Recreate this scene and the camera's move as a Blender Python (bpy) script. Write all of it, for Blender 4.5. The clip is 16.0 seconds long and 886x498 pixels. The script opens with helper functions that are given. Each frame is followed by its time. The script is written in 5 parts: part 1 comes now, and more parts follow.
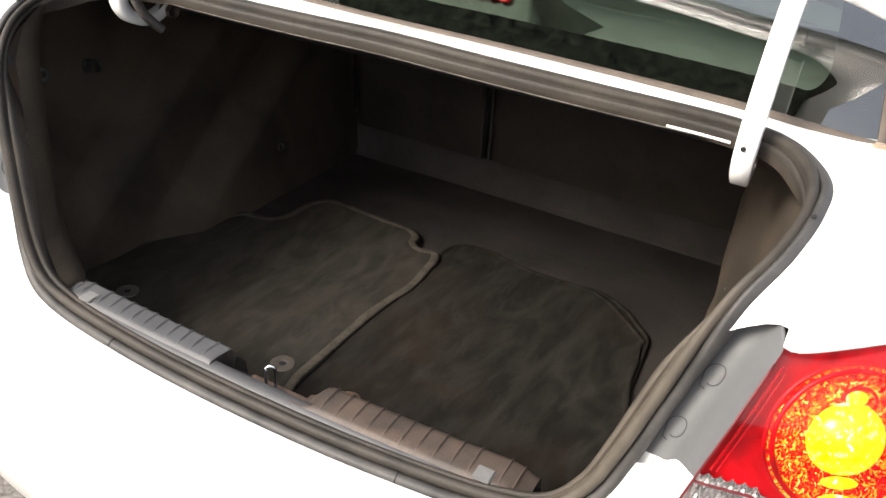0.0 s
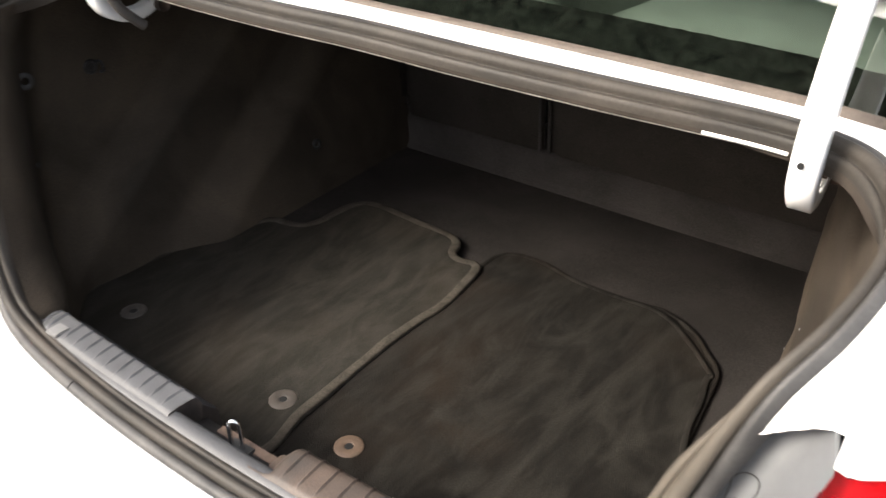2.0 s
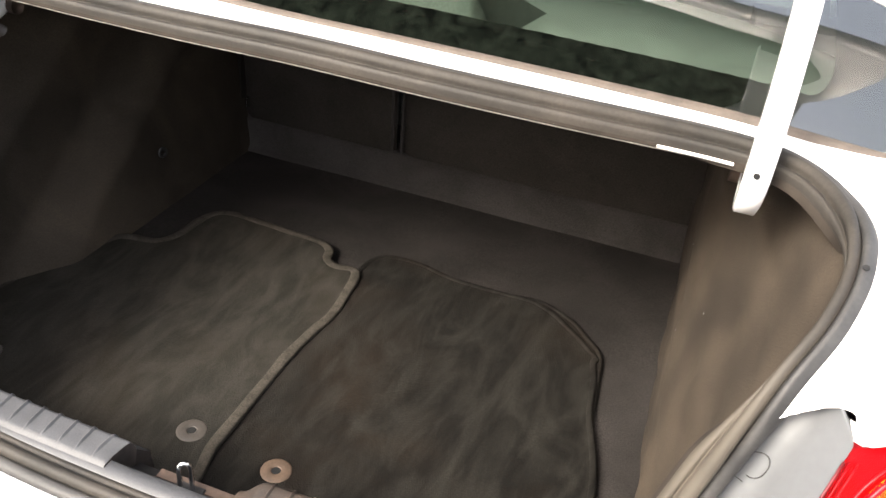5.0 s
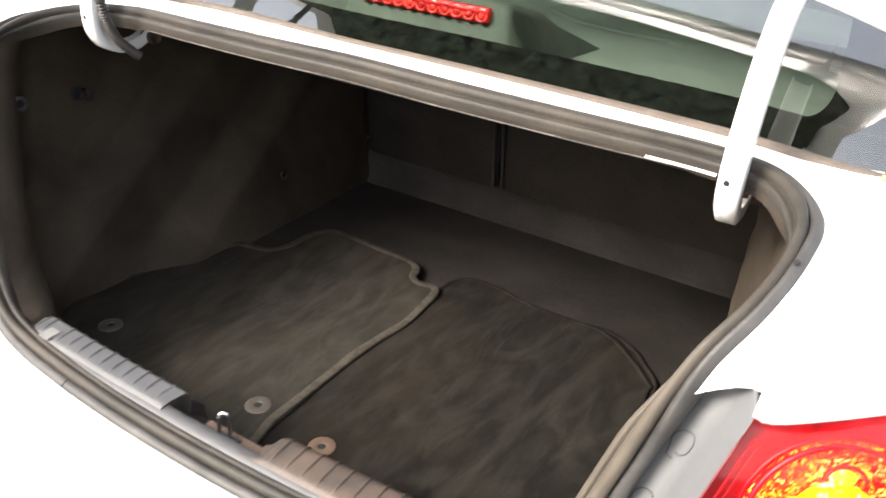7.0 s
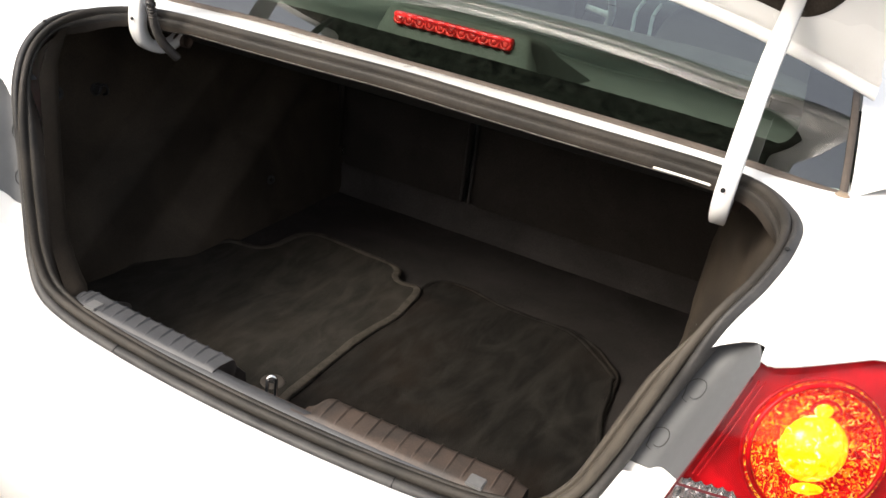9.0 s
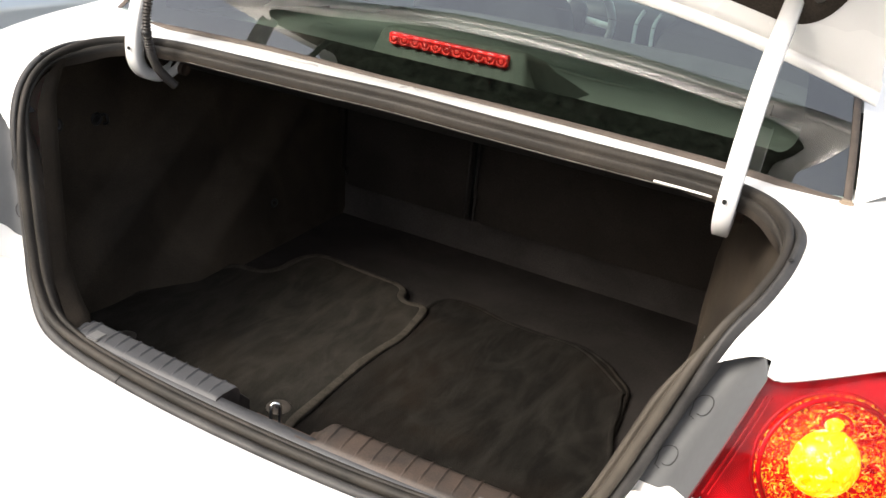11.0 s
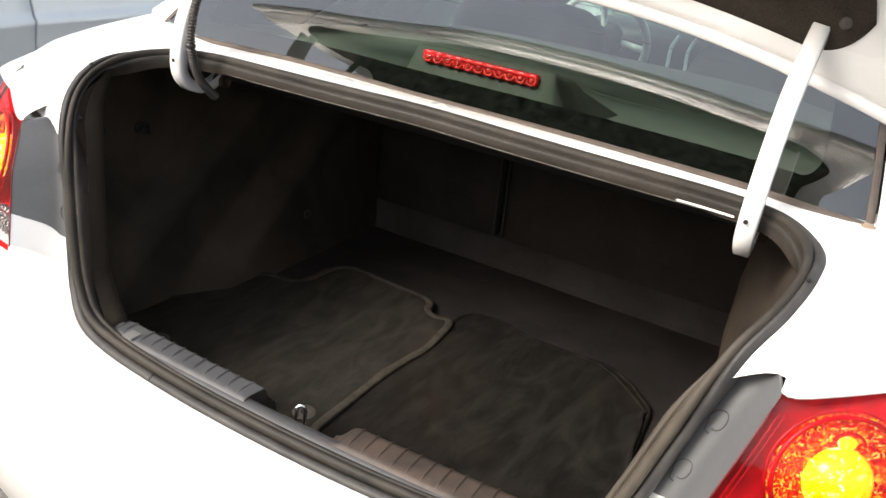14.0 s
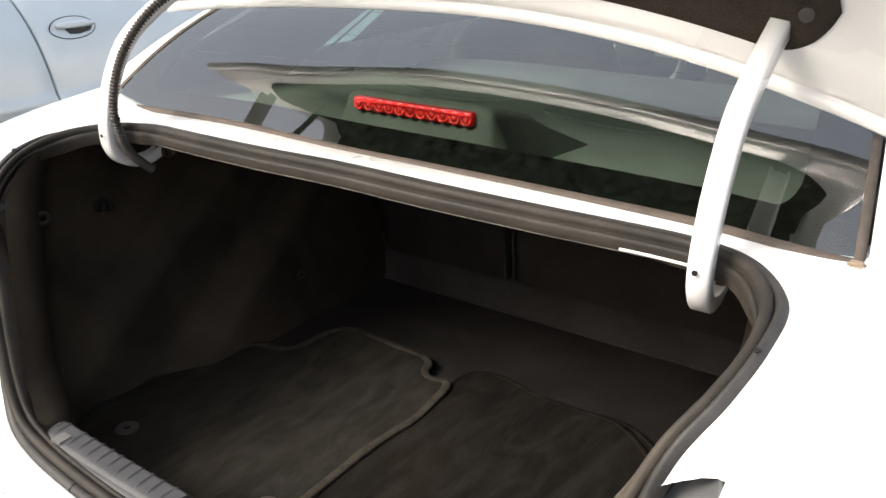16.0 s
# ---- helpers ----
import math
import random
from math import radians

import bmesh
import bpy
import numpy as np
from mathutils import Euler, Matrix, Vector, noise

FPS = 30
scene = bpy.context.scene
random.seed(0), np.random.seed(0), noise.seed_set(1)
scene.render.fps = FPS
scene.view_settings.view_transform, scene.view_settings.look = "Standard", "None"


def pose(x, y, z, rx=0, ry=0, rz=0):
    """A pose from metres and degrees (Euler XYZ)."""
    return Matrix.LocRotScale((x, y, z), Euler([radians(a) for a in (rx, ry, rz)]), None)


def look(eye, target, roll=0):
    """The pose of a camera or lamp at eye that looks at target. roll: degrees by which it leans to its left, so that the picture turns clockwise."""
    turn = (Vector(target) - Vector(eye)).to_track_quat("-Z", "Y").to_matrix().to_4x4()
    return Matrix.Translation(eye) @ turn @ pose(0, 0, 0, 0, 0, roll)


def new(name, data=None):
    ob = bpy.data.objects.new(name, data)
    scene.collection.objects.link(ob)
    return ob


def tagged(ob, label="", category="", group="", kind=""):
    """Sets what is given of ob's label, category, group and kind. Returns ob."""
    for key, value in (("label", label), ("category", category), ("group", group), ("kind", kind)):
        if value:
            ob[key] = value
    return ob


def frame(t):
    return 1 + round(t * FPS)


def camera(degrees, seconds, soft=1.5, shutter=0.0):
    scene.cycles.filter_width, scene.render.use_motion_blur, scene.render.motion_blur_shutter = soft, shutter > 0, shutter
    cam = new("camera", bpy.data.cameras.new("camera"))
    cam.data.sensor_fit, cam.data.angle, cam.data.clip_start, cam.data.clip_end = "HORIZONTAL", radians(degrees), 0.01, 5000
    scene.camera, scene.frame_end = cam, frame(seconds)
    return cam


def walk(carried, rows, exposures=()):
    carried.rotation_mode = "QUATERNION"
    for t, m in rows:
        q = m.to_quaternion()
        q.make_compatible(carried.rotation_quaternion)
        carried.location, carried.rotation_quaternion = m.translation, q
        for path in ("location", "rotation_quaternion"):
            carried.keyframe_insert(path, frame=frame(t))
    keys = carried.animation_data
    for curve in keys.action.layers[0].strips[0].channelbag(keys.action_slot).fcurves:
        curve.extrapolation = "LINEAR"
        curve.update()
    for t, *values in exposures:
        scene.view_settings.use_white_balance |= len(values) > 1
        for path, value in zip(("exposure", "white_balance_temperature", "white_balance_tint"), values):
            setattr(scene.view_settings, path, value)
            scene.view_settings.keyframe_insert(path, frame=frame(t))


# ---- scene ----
cam = camera(56.3, 16.0, shutter=0.5)
PATH = [
    (0, (0.609, -0.722, 1.458), (-0.151, 0.836, 0.461), 5.2),
    (0.5, (0.645, -0.666, 1.452), (-0.204, 0.854, 0.467), 4.5),
    (1, (0.694, -0.515, 1.429), (-0.321, 0.892, 0.433), 2.5),
    (1.5, (0.704, -0.455, 1.423), (-0.404, 0.856, 0.397), -0.8),
    (2, (0.636, -0.445, 1.42), (-0.35, 0.932, 0.357), -0.1),
    (2.5, (0.436, -0.487, 1.426), (-0.25, 1.023, 0.31), 4.5),
    (3, (0.352, -0.508, 1.424), (-0.112, 1.057, 0.268), 7.9),
    (3.5, (0.355, -0.519, 1.429), (-0.052, 1.078, 0.297), 8.8),
    (4, (0.386, -0.532, 1.433), (-0.015, 1.087, 0.329), 8.5),
    (4.5, (0.405, -0.544, 1.442), (-0.008, 1.09, 0.365), 7.8),
    (4.7, (0.41, -0.542, 1.442), (-0.017, 1.092, 0.371), 7.4),
    (6.8, (0.686, -0.543, 1.435), (-0.226, 0.953, 0.472), 3.0),
    (7, (0.672, -0.581, 1.439), (-0.226, 0.928, 0.483), 3.3),
    (7.5, (0.62, -0.728, 1.425), (-0.165, 0.852, 0.482), 7.0),
    (8, (0.597, -0.817, 1.421), (-0.1, 0.815, 0.499), 10.6),
    (8.5, (0.589, -0.846, 1.43), (-0.095, 0.806, 0.534), 10.8),
    (9, (0.593, -0.838, 1.447), (-0.107, 0.825, 0.583), 9.4),
    (11.5, (0.603, -0.82, 1.452), (-0.134, 0.841, 0.618), 7.1),
    (12, (0.61, -0.821, 1.454), (-0.137, 0.838, 0.624), 6.8),
    (12.5, (0.62, -0.836, 1.463), (-0.16, 0.813, 0.644), 6.9),
    (13, (0.617, -0.85, 1.46), (-0.187, 0.793, 0.65), 7.7),
    (13.5, (0.618, -0.854, 1.456), (-0.198, 0.786, 0.653), 8.1),
    (14, (0.624, -0.846, 1.455), (-0.191, 0.795, 0.654), 7.9),
    (14.5, (0.641, -0.805, 1.455), (-0.187, 0.827, 0.649), 6.6),
    (15, (0.671, -0.705, 1.461), (-0.232, 0.889, 0.659), 3.8),
    (15.5, (0.714, -0.614, 1.466), (-0.28, 0.937, 0.687), 1.7),
    (16, (0.746, -0.561, 1.461), (-0.295, 0.967, 0.7), -0.1),
]
walk(cam, [(t, look(eye, target, roll)) for t, eye, target, roll in PATH],
     exposures=[(0, 0.48), (0.8, 0.56), (1.5, 0.82), (2.4, 0.86), (3.0, 0.86), (4.0, 0.98), (4.7, 1.14), (7.0, 1.16), (7.5, 0.93), (8.0, 0.32), (8.5, 0.14), (9.0, 0.04), (11.5, 0.14), (12.5, 0.24), (13.2, 0.12), (14.5, 0.05), (16.0, -0.02)])

# ---- world, sun, exposure ----
world = bpy.data.worlds.new("world")
scene.world = world
world.use_nodes = True
wn = world.node_tree.nodes
sky = wn.new("ShaderNodeTexSky")
sky.sky_type = 'NISHITA'
sky.sun_disc = False
sky.sun_elevation = radians(41)
sky.sun_rotation = radians(211)
sky.air_density, sky.dust_density, sky.ozone_density = 1.0, 9.0, 0.6
haze = wn.new("ShaderNodeMix")          # thin white haze over the blue
haze.data_type, haze.blend_type = 'RGBA', 'ADD'
haze.inputs[0].default_value = 1.0
haze.inputs[7].default_value = (4.6, 4.75, 5.0, 1)
world.node_tree.links.new(sky.outputs[0], haze.inputs[6])
world.node_tree.links.new(haze.outputs[2], wn["Background"].inputs[0])
wn["Background"].inputs[1].default_value = 0.15

sun = new("sun", bpy.data.lights.new("sun", 'SUN'))
sun.data.energy = 4.2
sun.data.angle = radians(25)
sun.data.color = (1.0, 0.95, 0.87)
sun.matrix_world = look((-1.95, -3.25, 3.3), (0, 0, 0))

# ---- materials ----
def mat(name, color, rough=0.5, metal=0.0, var=0.0, scale=8.0, fine=0.0, fine_scale=120.0, bump=0.0,
        coat=0.0, spec=0.5, emit=None, emit_power=0.0, tint=None, rough_var=0.0, stretch=(1, 1, 1), turn=0.0):
    """A principled material: colour varied at two scales, with fine relief."""
    m = bpy.data.materials.new(name)
    m.use_nodes = True
    nt = m.node_tree
    n, l = nt.nodes, nt.links
    b = n["Principled BSDF"]
    b.inputs["Base Color"].default_value = (*color, 1)
    b.inputs["Roughness"].default_value = rough
    b.inputs["Metallic"].default_value = metal
    b.inputs["Specular IOR Level"].default_value = spec
    b.inputs["Coat Weight"].default_value = coat
    b.inputs["Coat Roughness"].default_value = 0.05
    if emit:
        b.inputs["Emission Color"].default_value = (*emit, 1)
        b.inputs["Emission Strength"].default_value = emit_power
    if var or fine or bump or rough_var:
        tc = n.new("ShaderNodeTexCoord")
        mp = n.new("ShaderNodeMapping")
        mp.inputs["Scale"].default_value = stretch
        mp.inputs["Rotation"].default_value = (0, 0, radians(turn))
        l.new(tc.outputs["Object"], mp.inputs[0])
        big = n.new("ShaderNodeTexNoise")
        big.inputs["Scale"].default_value = scale
        big.inputs["Detail"].default_value = 4
        big.inputs["Distortion"].default_value = 0.6
        l.new(mp.outputs[0], big.inputs["Vector"])
        small = n.new("ShaderNodeTexNoise")
        small.inputs["Scale"].default_value = fine_scale
        small.inputs["Detail"].default_value = 3
        l.new(tc.outputs["Object"], small.inputs["Vector"])
        dark = tuple(c * (1 - var) for c in color)
        lite = tint if tint else tuple(min(1, c * (1 + var)) for c in color)
        r1 = n.new("ShaderNodeValToRGB")
        r1.color_ramp.elements[0].position, r1.color_ramp.elements[1].position = 0.32, 0.68
        r1.color_ramp.elements[0].color, r1.color_ramp.elements[1].color = (*dark, 1), (*lite, 1)
        l.new(big.outputs[0], r1.inputs[0])
        r2 = n.new("ShaderNodeMapRange")
        r2.inputs["From Min"].default_value, r2.inputs["From Max"].default_value = 0.3, 0.7
        r2.inputs["To Min"].default_value, r2.inputs["To Max"].default_value = 1 - fine, 1 + fine
        l.new(small.outputs[0], r2.inputs[0])
        mul = n.new("ShaderNodeVectorMath")
        mul.operation = 'SCALE'
        l.new(r1.outputs[0], mul.inputs[0])
        l.new(r2.outputs[0], mul.inputs["Scale"])
        l.new(mul.outputs[0], b.inputs["Base Color"])
        if emit and tint:
            l.new(mul.outputs[0], b.inputs["Emission Color"])
        if rough_var:
            rr = n.new("ShaderNodeMapRange")
            rr.inputs["To Min"].default_value, rr.inputs["To Max"].default_value = rough - rough_var, rough + rough_var
            l.new(big.outputs[0], rr.inputs[0])
            l.new(rr.outputs[0], b.inputs["Roughness"])
        if bump:
            bp = n.new("ShaderNodeBump")
            bp.inputs["Strength"].default_value = bump
            bp.inputs["Distance"].default_value = 0.002
            l.new(small.outputs[0], bp.inputs["Height"])
            l.new(bp.outputs[0], b.inputs["Normal"])
    return m


def pane(name, tint, gloss=1.0, rough=0.02, ior=1.55):
    """Thin glass or clear plastic: tinted see-through, with a sheen by Fresnel."""
    m = bpy.data.materials.new(name)
    m.use_nodes = True
    n, l = m.node_tree.nodes, m.node_tree.links
    n.remove(n["Principled BSDF"])
    t = n.new("ShaderNodeBsdfTransparent")
    t.inputs[0].default_value = (*tint, 1)
    g = n.new("ShaderNodeBsdfGlossy")
    g.inputs["Roughness"].default_value = rough
    g.inputs["Color"].default_value = (gloss, gloss, gloss, 1)
    f = n.new("ShaderNodeFresnel")
    f.inputs["IOR"].default_value = ior
    mix = n.new("ShaderNodeMixShader")
    l.new(f.outputs[0], mix.inputs[0])
    l.new(t.outputs[0], mix.inputs[1])
    l.new(g.outputs[0], mix.inputs[2])
    l.new(mix.outputs[0], n["Material Output"].inputs[0])
    return m


WHITE = mat("white_paint", (0.80, 0.80, 0.79), 0.28, var=0.015, scale=3, coat=0.6, rough_var=0.06)
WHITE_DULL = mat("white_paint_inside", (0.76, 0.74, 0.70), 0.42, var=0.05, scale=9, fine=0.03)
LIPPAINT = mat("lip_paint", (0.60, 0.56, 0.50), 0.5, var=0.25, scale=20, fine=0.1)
GREY_PANEL = mat("grey_primer", (0.105, 0.109, 0.114), 0.5, var=0.06, scale=12, fine=0.04)
RUBBER = mat("seal_rubber", (0.021, 0.0205, 0.021), 0.6, var=0.25, scale=14, fine=0.15, fine_scale=260, bump=0.08, tint=(0.048, 0.046, 0.044))
WORN_RUBBER = mat("worn_seal_rubber", (0.026, 0.024, 0.021), 0.62, var=0.3, scale=12, fine=0.15, fine_scale=260, bump=0.08, spec=0.3, tint=(0.042, 0.036, 0.030))


def add_sunlit_side(m, colour, lo, hi, z_lo, z_hi):
    """Tan of sunlit rubber painted in from lo to hi across and below z_hi."""
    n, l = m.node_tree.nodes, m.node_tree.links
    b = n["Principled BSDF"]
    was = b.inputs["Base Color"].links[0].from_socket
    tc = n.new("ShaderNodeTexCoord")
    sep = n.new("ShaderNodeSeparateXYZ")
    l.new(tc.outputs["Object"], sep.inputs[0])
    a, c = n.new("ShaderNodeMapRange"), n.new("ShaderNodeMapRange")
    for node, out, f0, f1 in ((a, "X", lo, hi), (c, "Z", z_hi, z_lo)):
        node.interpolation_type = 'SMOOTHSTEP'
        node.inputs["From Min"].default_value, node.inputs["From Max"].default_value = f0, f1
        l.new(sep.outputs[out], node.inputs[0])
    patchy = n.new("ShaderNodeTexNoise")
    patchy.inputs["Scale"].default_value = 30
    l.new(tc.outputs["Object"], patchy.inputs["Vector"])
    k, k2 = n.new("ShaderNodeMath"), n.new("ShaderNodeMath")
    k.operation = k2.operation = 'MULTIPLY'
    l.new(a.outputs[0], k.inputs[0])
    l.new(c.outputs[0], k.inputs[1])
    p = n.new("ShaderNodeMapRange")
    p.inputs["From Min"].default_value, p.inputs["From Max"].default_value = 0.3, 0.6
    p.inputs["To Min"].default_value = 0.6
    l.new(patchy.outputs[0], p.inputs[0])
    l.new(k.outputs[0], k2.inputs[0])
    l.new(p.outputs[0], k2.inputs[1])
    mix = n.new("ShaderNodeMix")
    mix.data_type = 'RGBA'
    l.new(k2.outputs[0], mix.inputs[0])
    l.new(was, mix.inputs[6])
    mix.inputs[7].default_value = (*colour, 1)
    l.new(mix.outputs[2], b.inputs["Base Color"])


# right side of the seal tinted tan, standing in for sun on the rubber
add_sunlit_side(WORN_RUBBER, (0.070, 0.060, 0.048), 0.41, 0.48, 0.98, 1.06)
DUSTY = mat("dusty_rubber", (0.075, 0.060, 0.049), 0.75, var=0.18, scale=25, fine=0.12, fine_scale=300, bump=0.2)
SEATFELT = mat("seat_back_felt", (0.0285, 0.0247, 0.0219), 0.95, var=0.25, scale=6, fine=0.3, fine_scale=420, bump=0.5, spec=0.1)
CARPET = mat("trunk_carpet", (0.0245, 0.0218, 0.0204), 0.95, var=0.25, scale=7, fine=0.35, fine_scale=420, bump=0.5, spec=0.1)
LINING = mat("felt_lining", (0.0415, 0.0318, 0.0225), 0.85, var=0.45, scale=6, fine=0.25, fine_scale=420, bump=0.4, spec=0.3)


def velour(name, base, brushed, worn, turn):
    """Cut pile with strokes brushed two ways and browner worn patches."""
    m = bpy.data.materials.new(name)
    m.use_nodes = True
    n, l = m.node_tree.nodes, m.node_tree.links
    b = n["Principled BSDF"]
    b.inputs["Roughness"].default_value = 0.95
    b.inputs["Specular IOR Level"].default_value = 0.1
    tc = n.new("ShaderNodeTexCoord")

    def layer(scale, stretch, angle, lo, hi, detail=3, warp=0.4):
        mp = n.new("ShaderNodeMapping")
        mp.inputs["Rotation"].default_value = (0, 0, radians(angle))
        mp.inputs["Scale"].default_value = stretch
        l.new(tc.outputs["Object"], mp.inputs[0])
        t = n.new("ShaderNodeTexNoise")
        t.inputs["Scale"].default_value = scale
        t.inputs["Detail"].default_value = detail
        t.inputs["Distortion"].default_value = warp
        l.new(mp.outputs[0], t.inputs["Vector"])
        r = n.new("ShaderNodeMapRange")
        r.interpolation_type = 'SMOOTHSTEP'
        r.inputs["From Min"].default_value, r.inputs["From Max"].default_value = lo, hi
        l.new(t.outputs[0], r.inputs[0])
        return r.outputs[0], t.outputs[0]

    def blend(fac, amount, a, colour):
        k = n.new("ShaderNodeMath")
        k.operation = 'MULTIPLY'
        k.inputs[1].default_value = amount
        l.new(fac, k.inputs[0])
        x = n.new("ShaderNodeMix")
        x.data_type = 'RGBA'
        l.new(k.outputs[0], x.inputs[0])
        if isinstance(a, tuple):
            x.inputs[6].default_value = (*a, 1)
        else:
            l.new(a, x.inputs[6])
        x.inputs[7].default_value = (*colour, 1)
        return x.outputs[2]
    one, _ = layer(10, (1, 0.40, 1), turn, 0.40, 0.70, 5, 2.2)
    two, _ = layer(13, (1, 0.40, 1), turn - 70, 0.44, 0.74, 5, 2.4)
    cloud, _ = layer(3.2, (1, 1, 1), 0, 0.42, 0.66)
    dark, _ = layer(5, (1, 0.6, 1), turn + 20, 0.50, 0.70)
    fine, _ = layer(34, (1, 0.22, 1), turn, 0.44, 0.70, 3, 1.2)
    cross, _ = layer(30, (1, 0.22, 1), turn - 75, 0.50, 0.72, 3, 1.2)
    pile, raw = layer(420, (1, 1, 1), 0, 0.25, 0.75, 2, 0.0)
    c = blend(cloud, 0.75, base, worn)
    c = blend(dark, 0.30, c, tuple(q * 0.6 for q in base))
    c = blend(one, 0.52, c, brushed)
    c = blend(two, 0.45, c, brushed)
    c = blend(fine, 0.20, c, brushed)
    c = blend(cross, 0.18, c, brushed)
    c = blend(pile, 0.35, c, tuple(q * 0.4 for q in base))
    l.new(c, b.inputs["Base Color"])
    bp = n.new("ShaderNodeBump")
    bp.inputs["Strength"].default_value = 0.6
    bp.inputs["Distance"].default_value = 0.002
    l.new(raw, bp.inputs["Height"])
    l.new(bp.outputs[0], b.inputs["Normal"])
    return m


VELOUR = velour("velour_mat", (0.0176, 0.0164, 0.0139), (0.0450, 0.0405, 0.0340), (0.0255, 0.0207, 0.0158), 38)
# darker velour for the right mat and the one under it
VELOUR_DARK = velour("dark_velour_mat", (0.0070, 0.0061, 0.0053), (0.0275, 0.0252, 0.0215), (0.0185, 0.0130, 0.0092), -25)
BINDING = mat("mat_binding", (0.040, 0.0350, 0.0288), 0.9, var=0.35, scale=30, fine=0.3, fine_scale=400, bump=0.5, spec=0.1)
SILL = mat("sill_plastic", (0.050, 0.051, 0.055), 0.55, var=0.18, scale=16, fine=0.12, fine_scale=500, bump=0.15)
TAB = mat("grey_tab", (0.13, 0.13, 0.13), 0.6, var=0.1, scale=60)
DUSTSILL = mat("dusty_sill_plastic", (0.040, 0.032, 0.027), 0.6, var=0.3, scale=22, fine=0.2, fine_scale=400, bump=0.15, tint=(0.060, 0.042, 0.032))
GROMMET = mat("grommet_plastic", (0.056, 0.048, 0.041), 0.55, var=0.15, scale=60, fine=0.1, fine_scale=500)
RUSTY_GROMMET = mat("dusty_grommet", (0.085, 0.056, 0.038), 0.6, var=0.25, scale=60, fine=0.15, fine_scale=500)
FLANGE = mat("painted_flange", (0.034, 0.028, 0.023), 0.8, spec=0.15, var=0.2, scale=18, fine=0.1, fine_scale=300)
STEPCARPET = mat("step_carpet", (0.0370, 0.0337, 0.0320), 0.95, var=0.2, scale=8, fine=0.3, fine_scale=420, bump=0.5, spec=0.1)
BLACK = mat("black_plastic", (0.018, 0.017, 0.017), 0.5, var=0.2, scale=20, fine=0.15, fine_scale=300, bump=0.1)
CHEEK = mat("brown_cheek", (0.026, 0.020, 0.017), 0.7, var=0.3, scale=40, fine=0.2)
HOLE = mat("hole_black", (0.006, 0.006, 0.006), 0.9)
CHROME = mat("chrome", (0.75, 0.75, 0.74), 0.12, 1.0, rough_var=0.05, scale=40)
TANCLIP = mat("tan_plastic", (0.24, 0.19, 0.14), 0.6, var=0.2, scale=40)
LEDGE = mat("dusty_ledge", (0.070, 0.046, 0.034), 0.7, var=0.3, scale=30, fine=0.2)
LINER = mat("lid_liner", (0.036, 0.029, 0.023), 0.9, var=0.25, scale=9, fine=0.25, fine_scale=400, bump=0.4, spec=0.15)
GLASS = pane("rear_glass", (0.66, 0.82, 0.72), ior=2.25)
CLEAR = pane("clear_lens", (0.96, 0.93, 0.93), 0.55)
FRIT = mat("black_frit", (0.002, 0.002, 0.002), 0.7, var=0.6, scale=60, fine=0.25, fine_scale=200, spec=0.05, tint=(0.014, 0.014, 0.012))
RED = mat("red_reflector", (0.50, 0.002, 0.007), 0.35, 0.0, var=0.45, scale=16, fine=0.05, fine_scale=90, spec=0.25)


def amber_prism(name):
    """Lit amber globe: hot filaments of light inside, fine prism grid over it."""
    m = mat(name, (0.90, 0.42, 0.01), 0.2)
    n, l = m.node_tree.nodes, m.node_tree.links
    b = n["Principled BSDF"]
    tc = n.new("ShaderNodeTexCoord")
    hot = n.new("ShaderNodeTexNoise")
    hot.inputs["Scale"].default_value = 85
    hot.inputs["Detail"].default_value = 2
    hot.inputs["Distortion"].default_value = 1.2
    l.new(tc.outputs["Object"], hot.inputs["Vector"])
    ramp = n.new("ShaderNodeValToRGB")
    ramp.color_ramp.elements[0].position, ramp.color_ramp.elements[1].position = 0.36, 0.72
    ramp.color_ramp.elements[0].color, ramp.color_ramp.elements[1].color = (0.95, 0.46, 0.0, 1), (1.0, 0.95, 0.55, 1)
    mid = ramp.color_ramp.elements.new(0.57)
    mid.color = (1.0, 0.70, 0.015, 1)
    l.new(hot.outputs[0], ramp.inputs[0])
    dots = n.new("ShaderNodeTexVoronoi")
    dots.inputs["Scale"].default_value = 560
    dots.inputs["Randomness"].default_value = 0.12
    l.new(tc.outputs["Object"], dots.inputs["Vector"])
    k = n.new("ShaderNodeMapRange")
    k.inputs["From Min"].default_value, k.inputs["From Max"].default_value = 0.15, 0.7
    k.inputs["To Min"].default_value, k.inputs["To Max"].default_value = 1.25, 0.62
    l.new(dots.outputs["Distance"], k.inputs[0])
    l.new(ramp.outputs[0], b.inputs["Base Color"])
    l.new(ramp.outputs[0], b.inputs["Emission Color"])
    l.new(k.outputs[0], b.inputs["Emission Strength"])
    return m


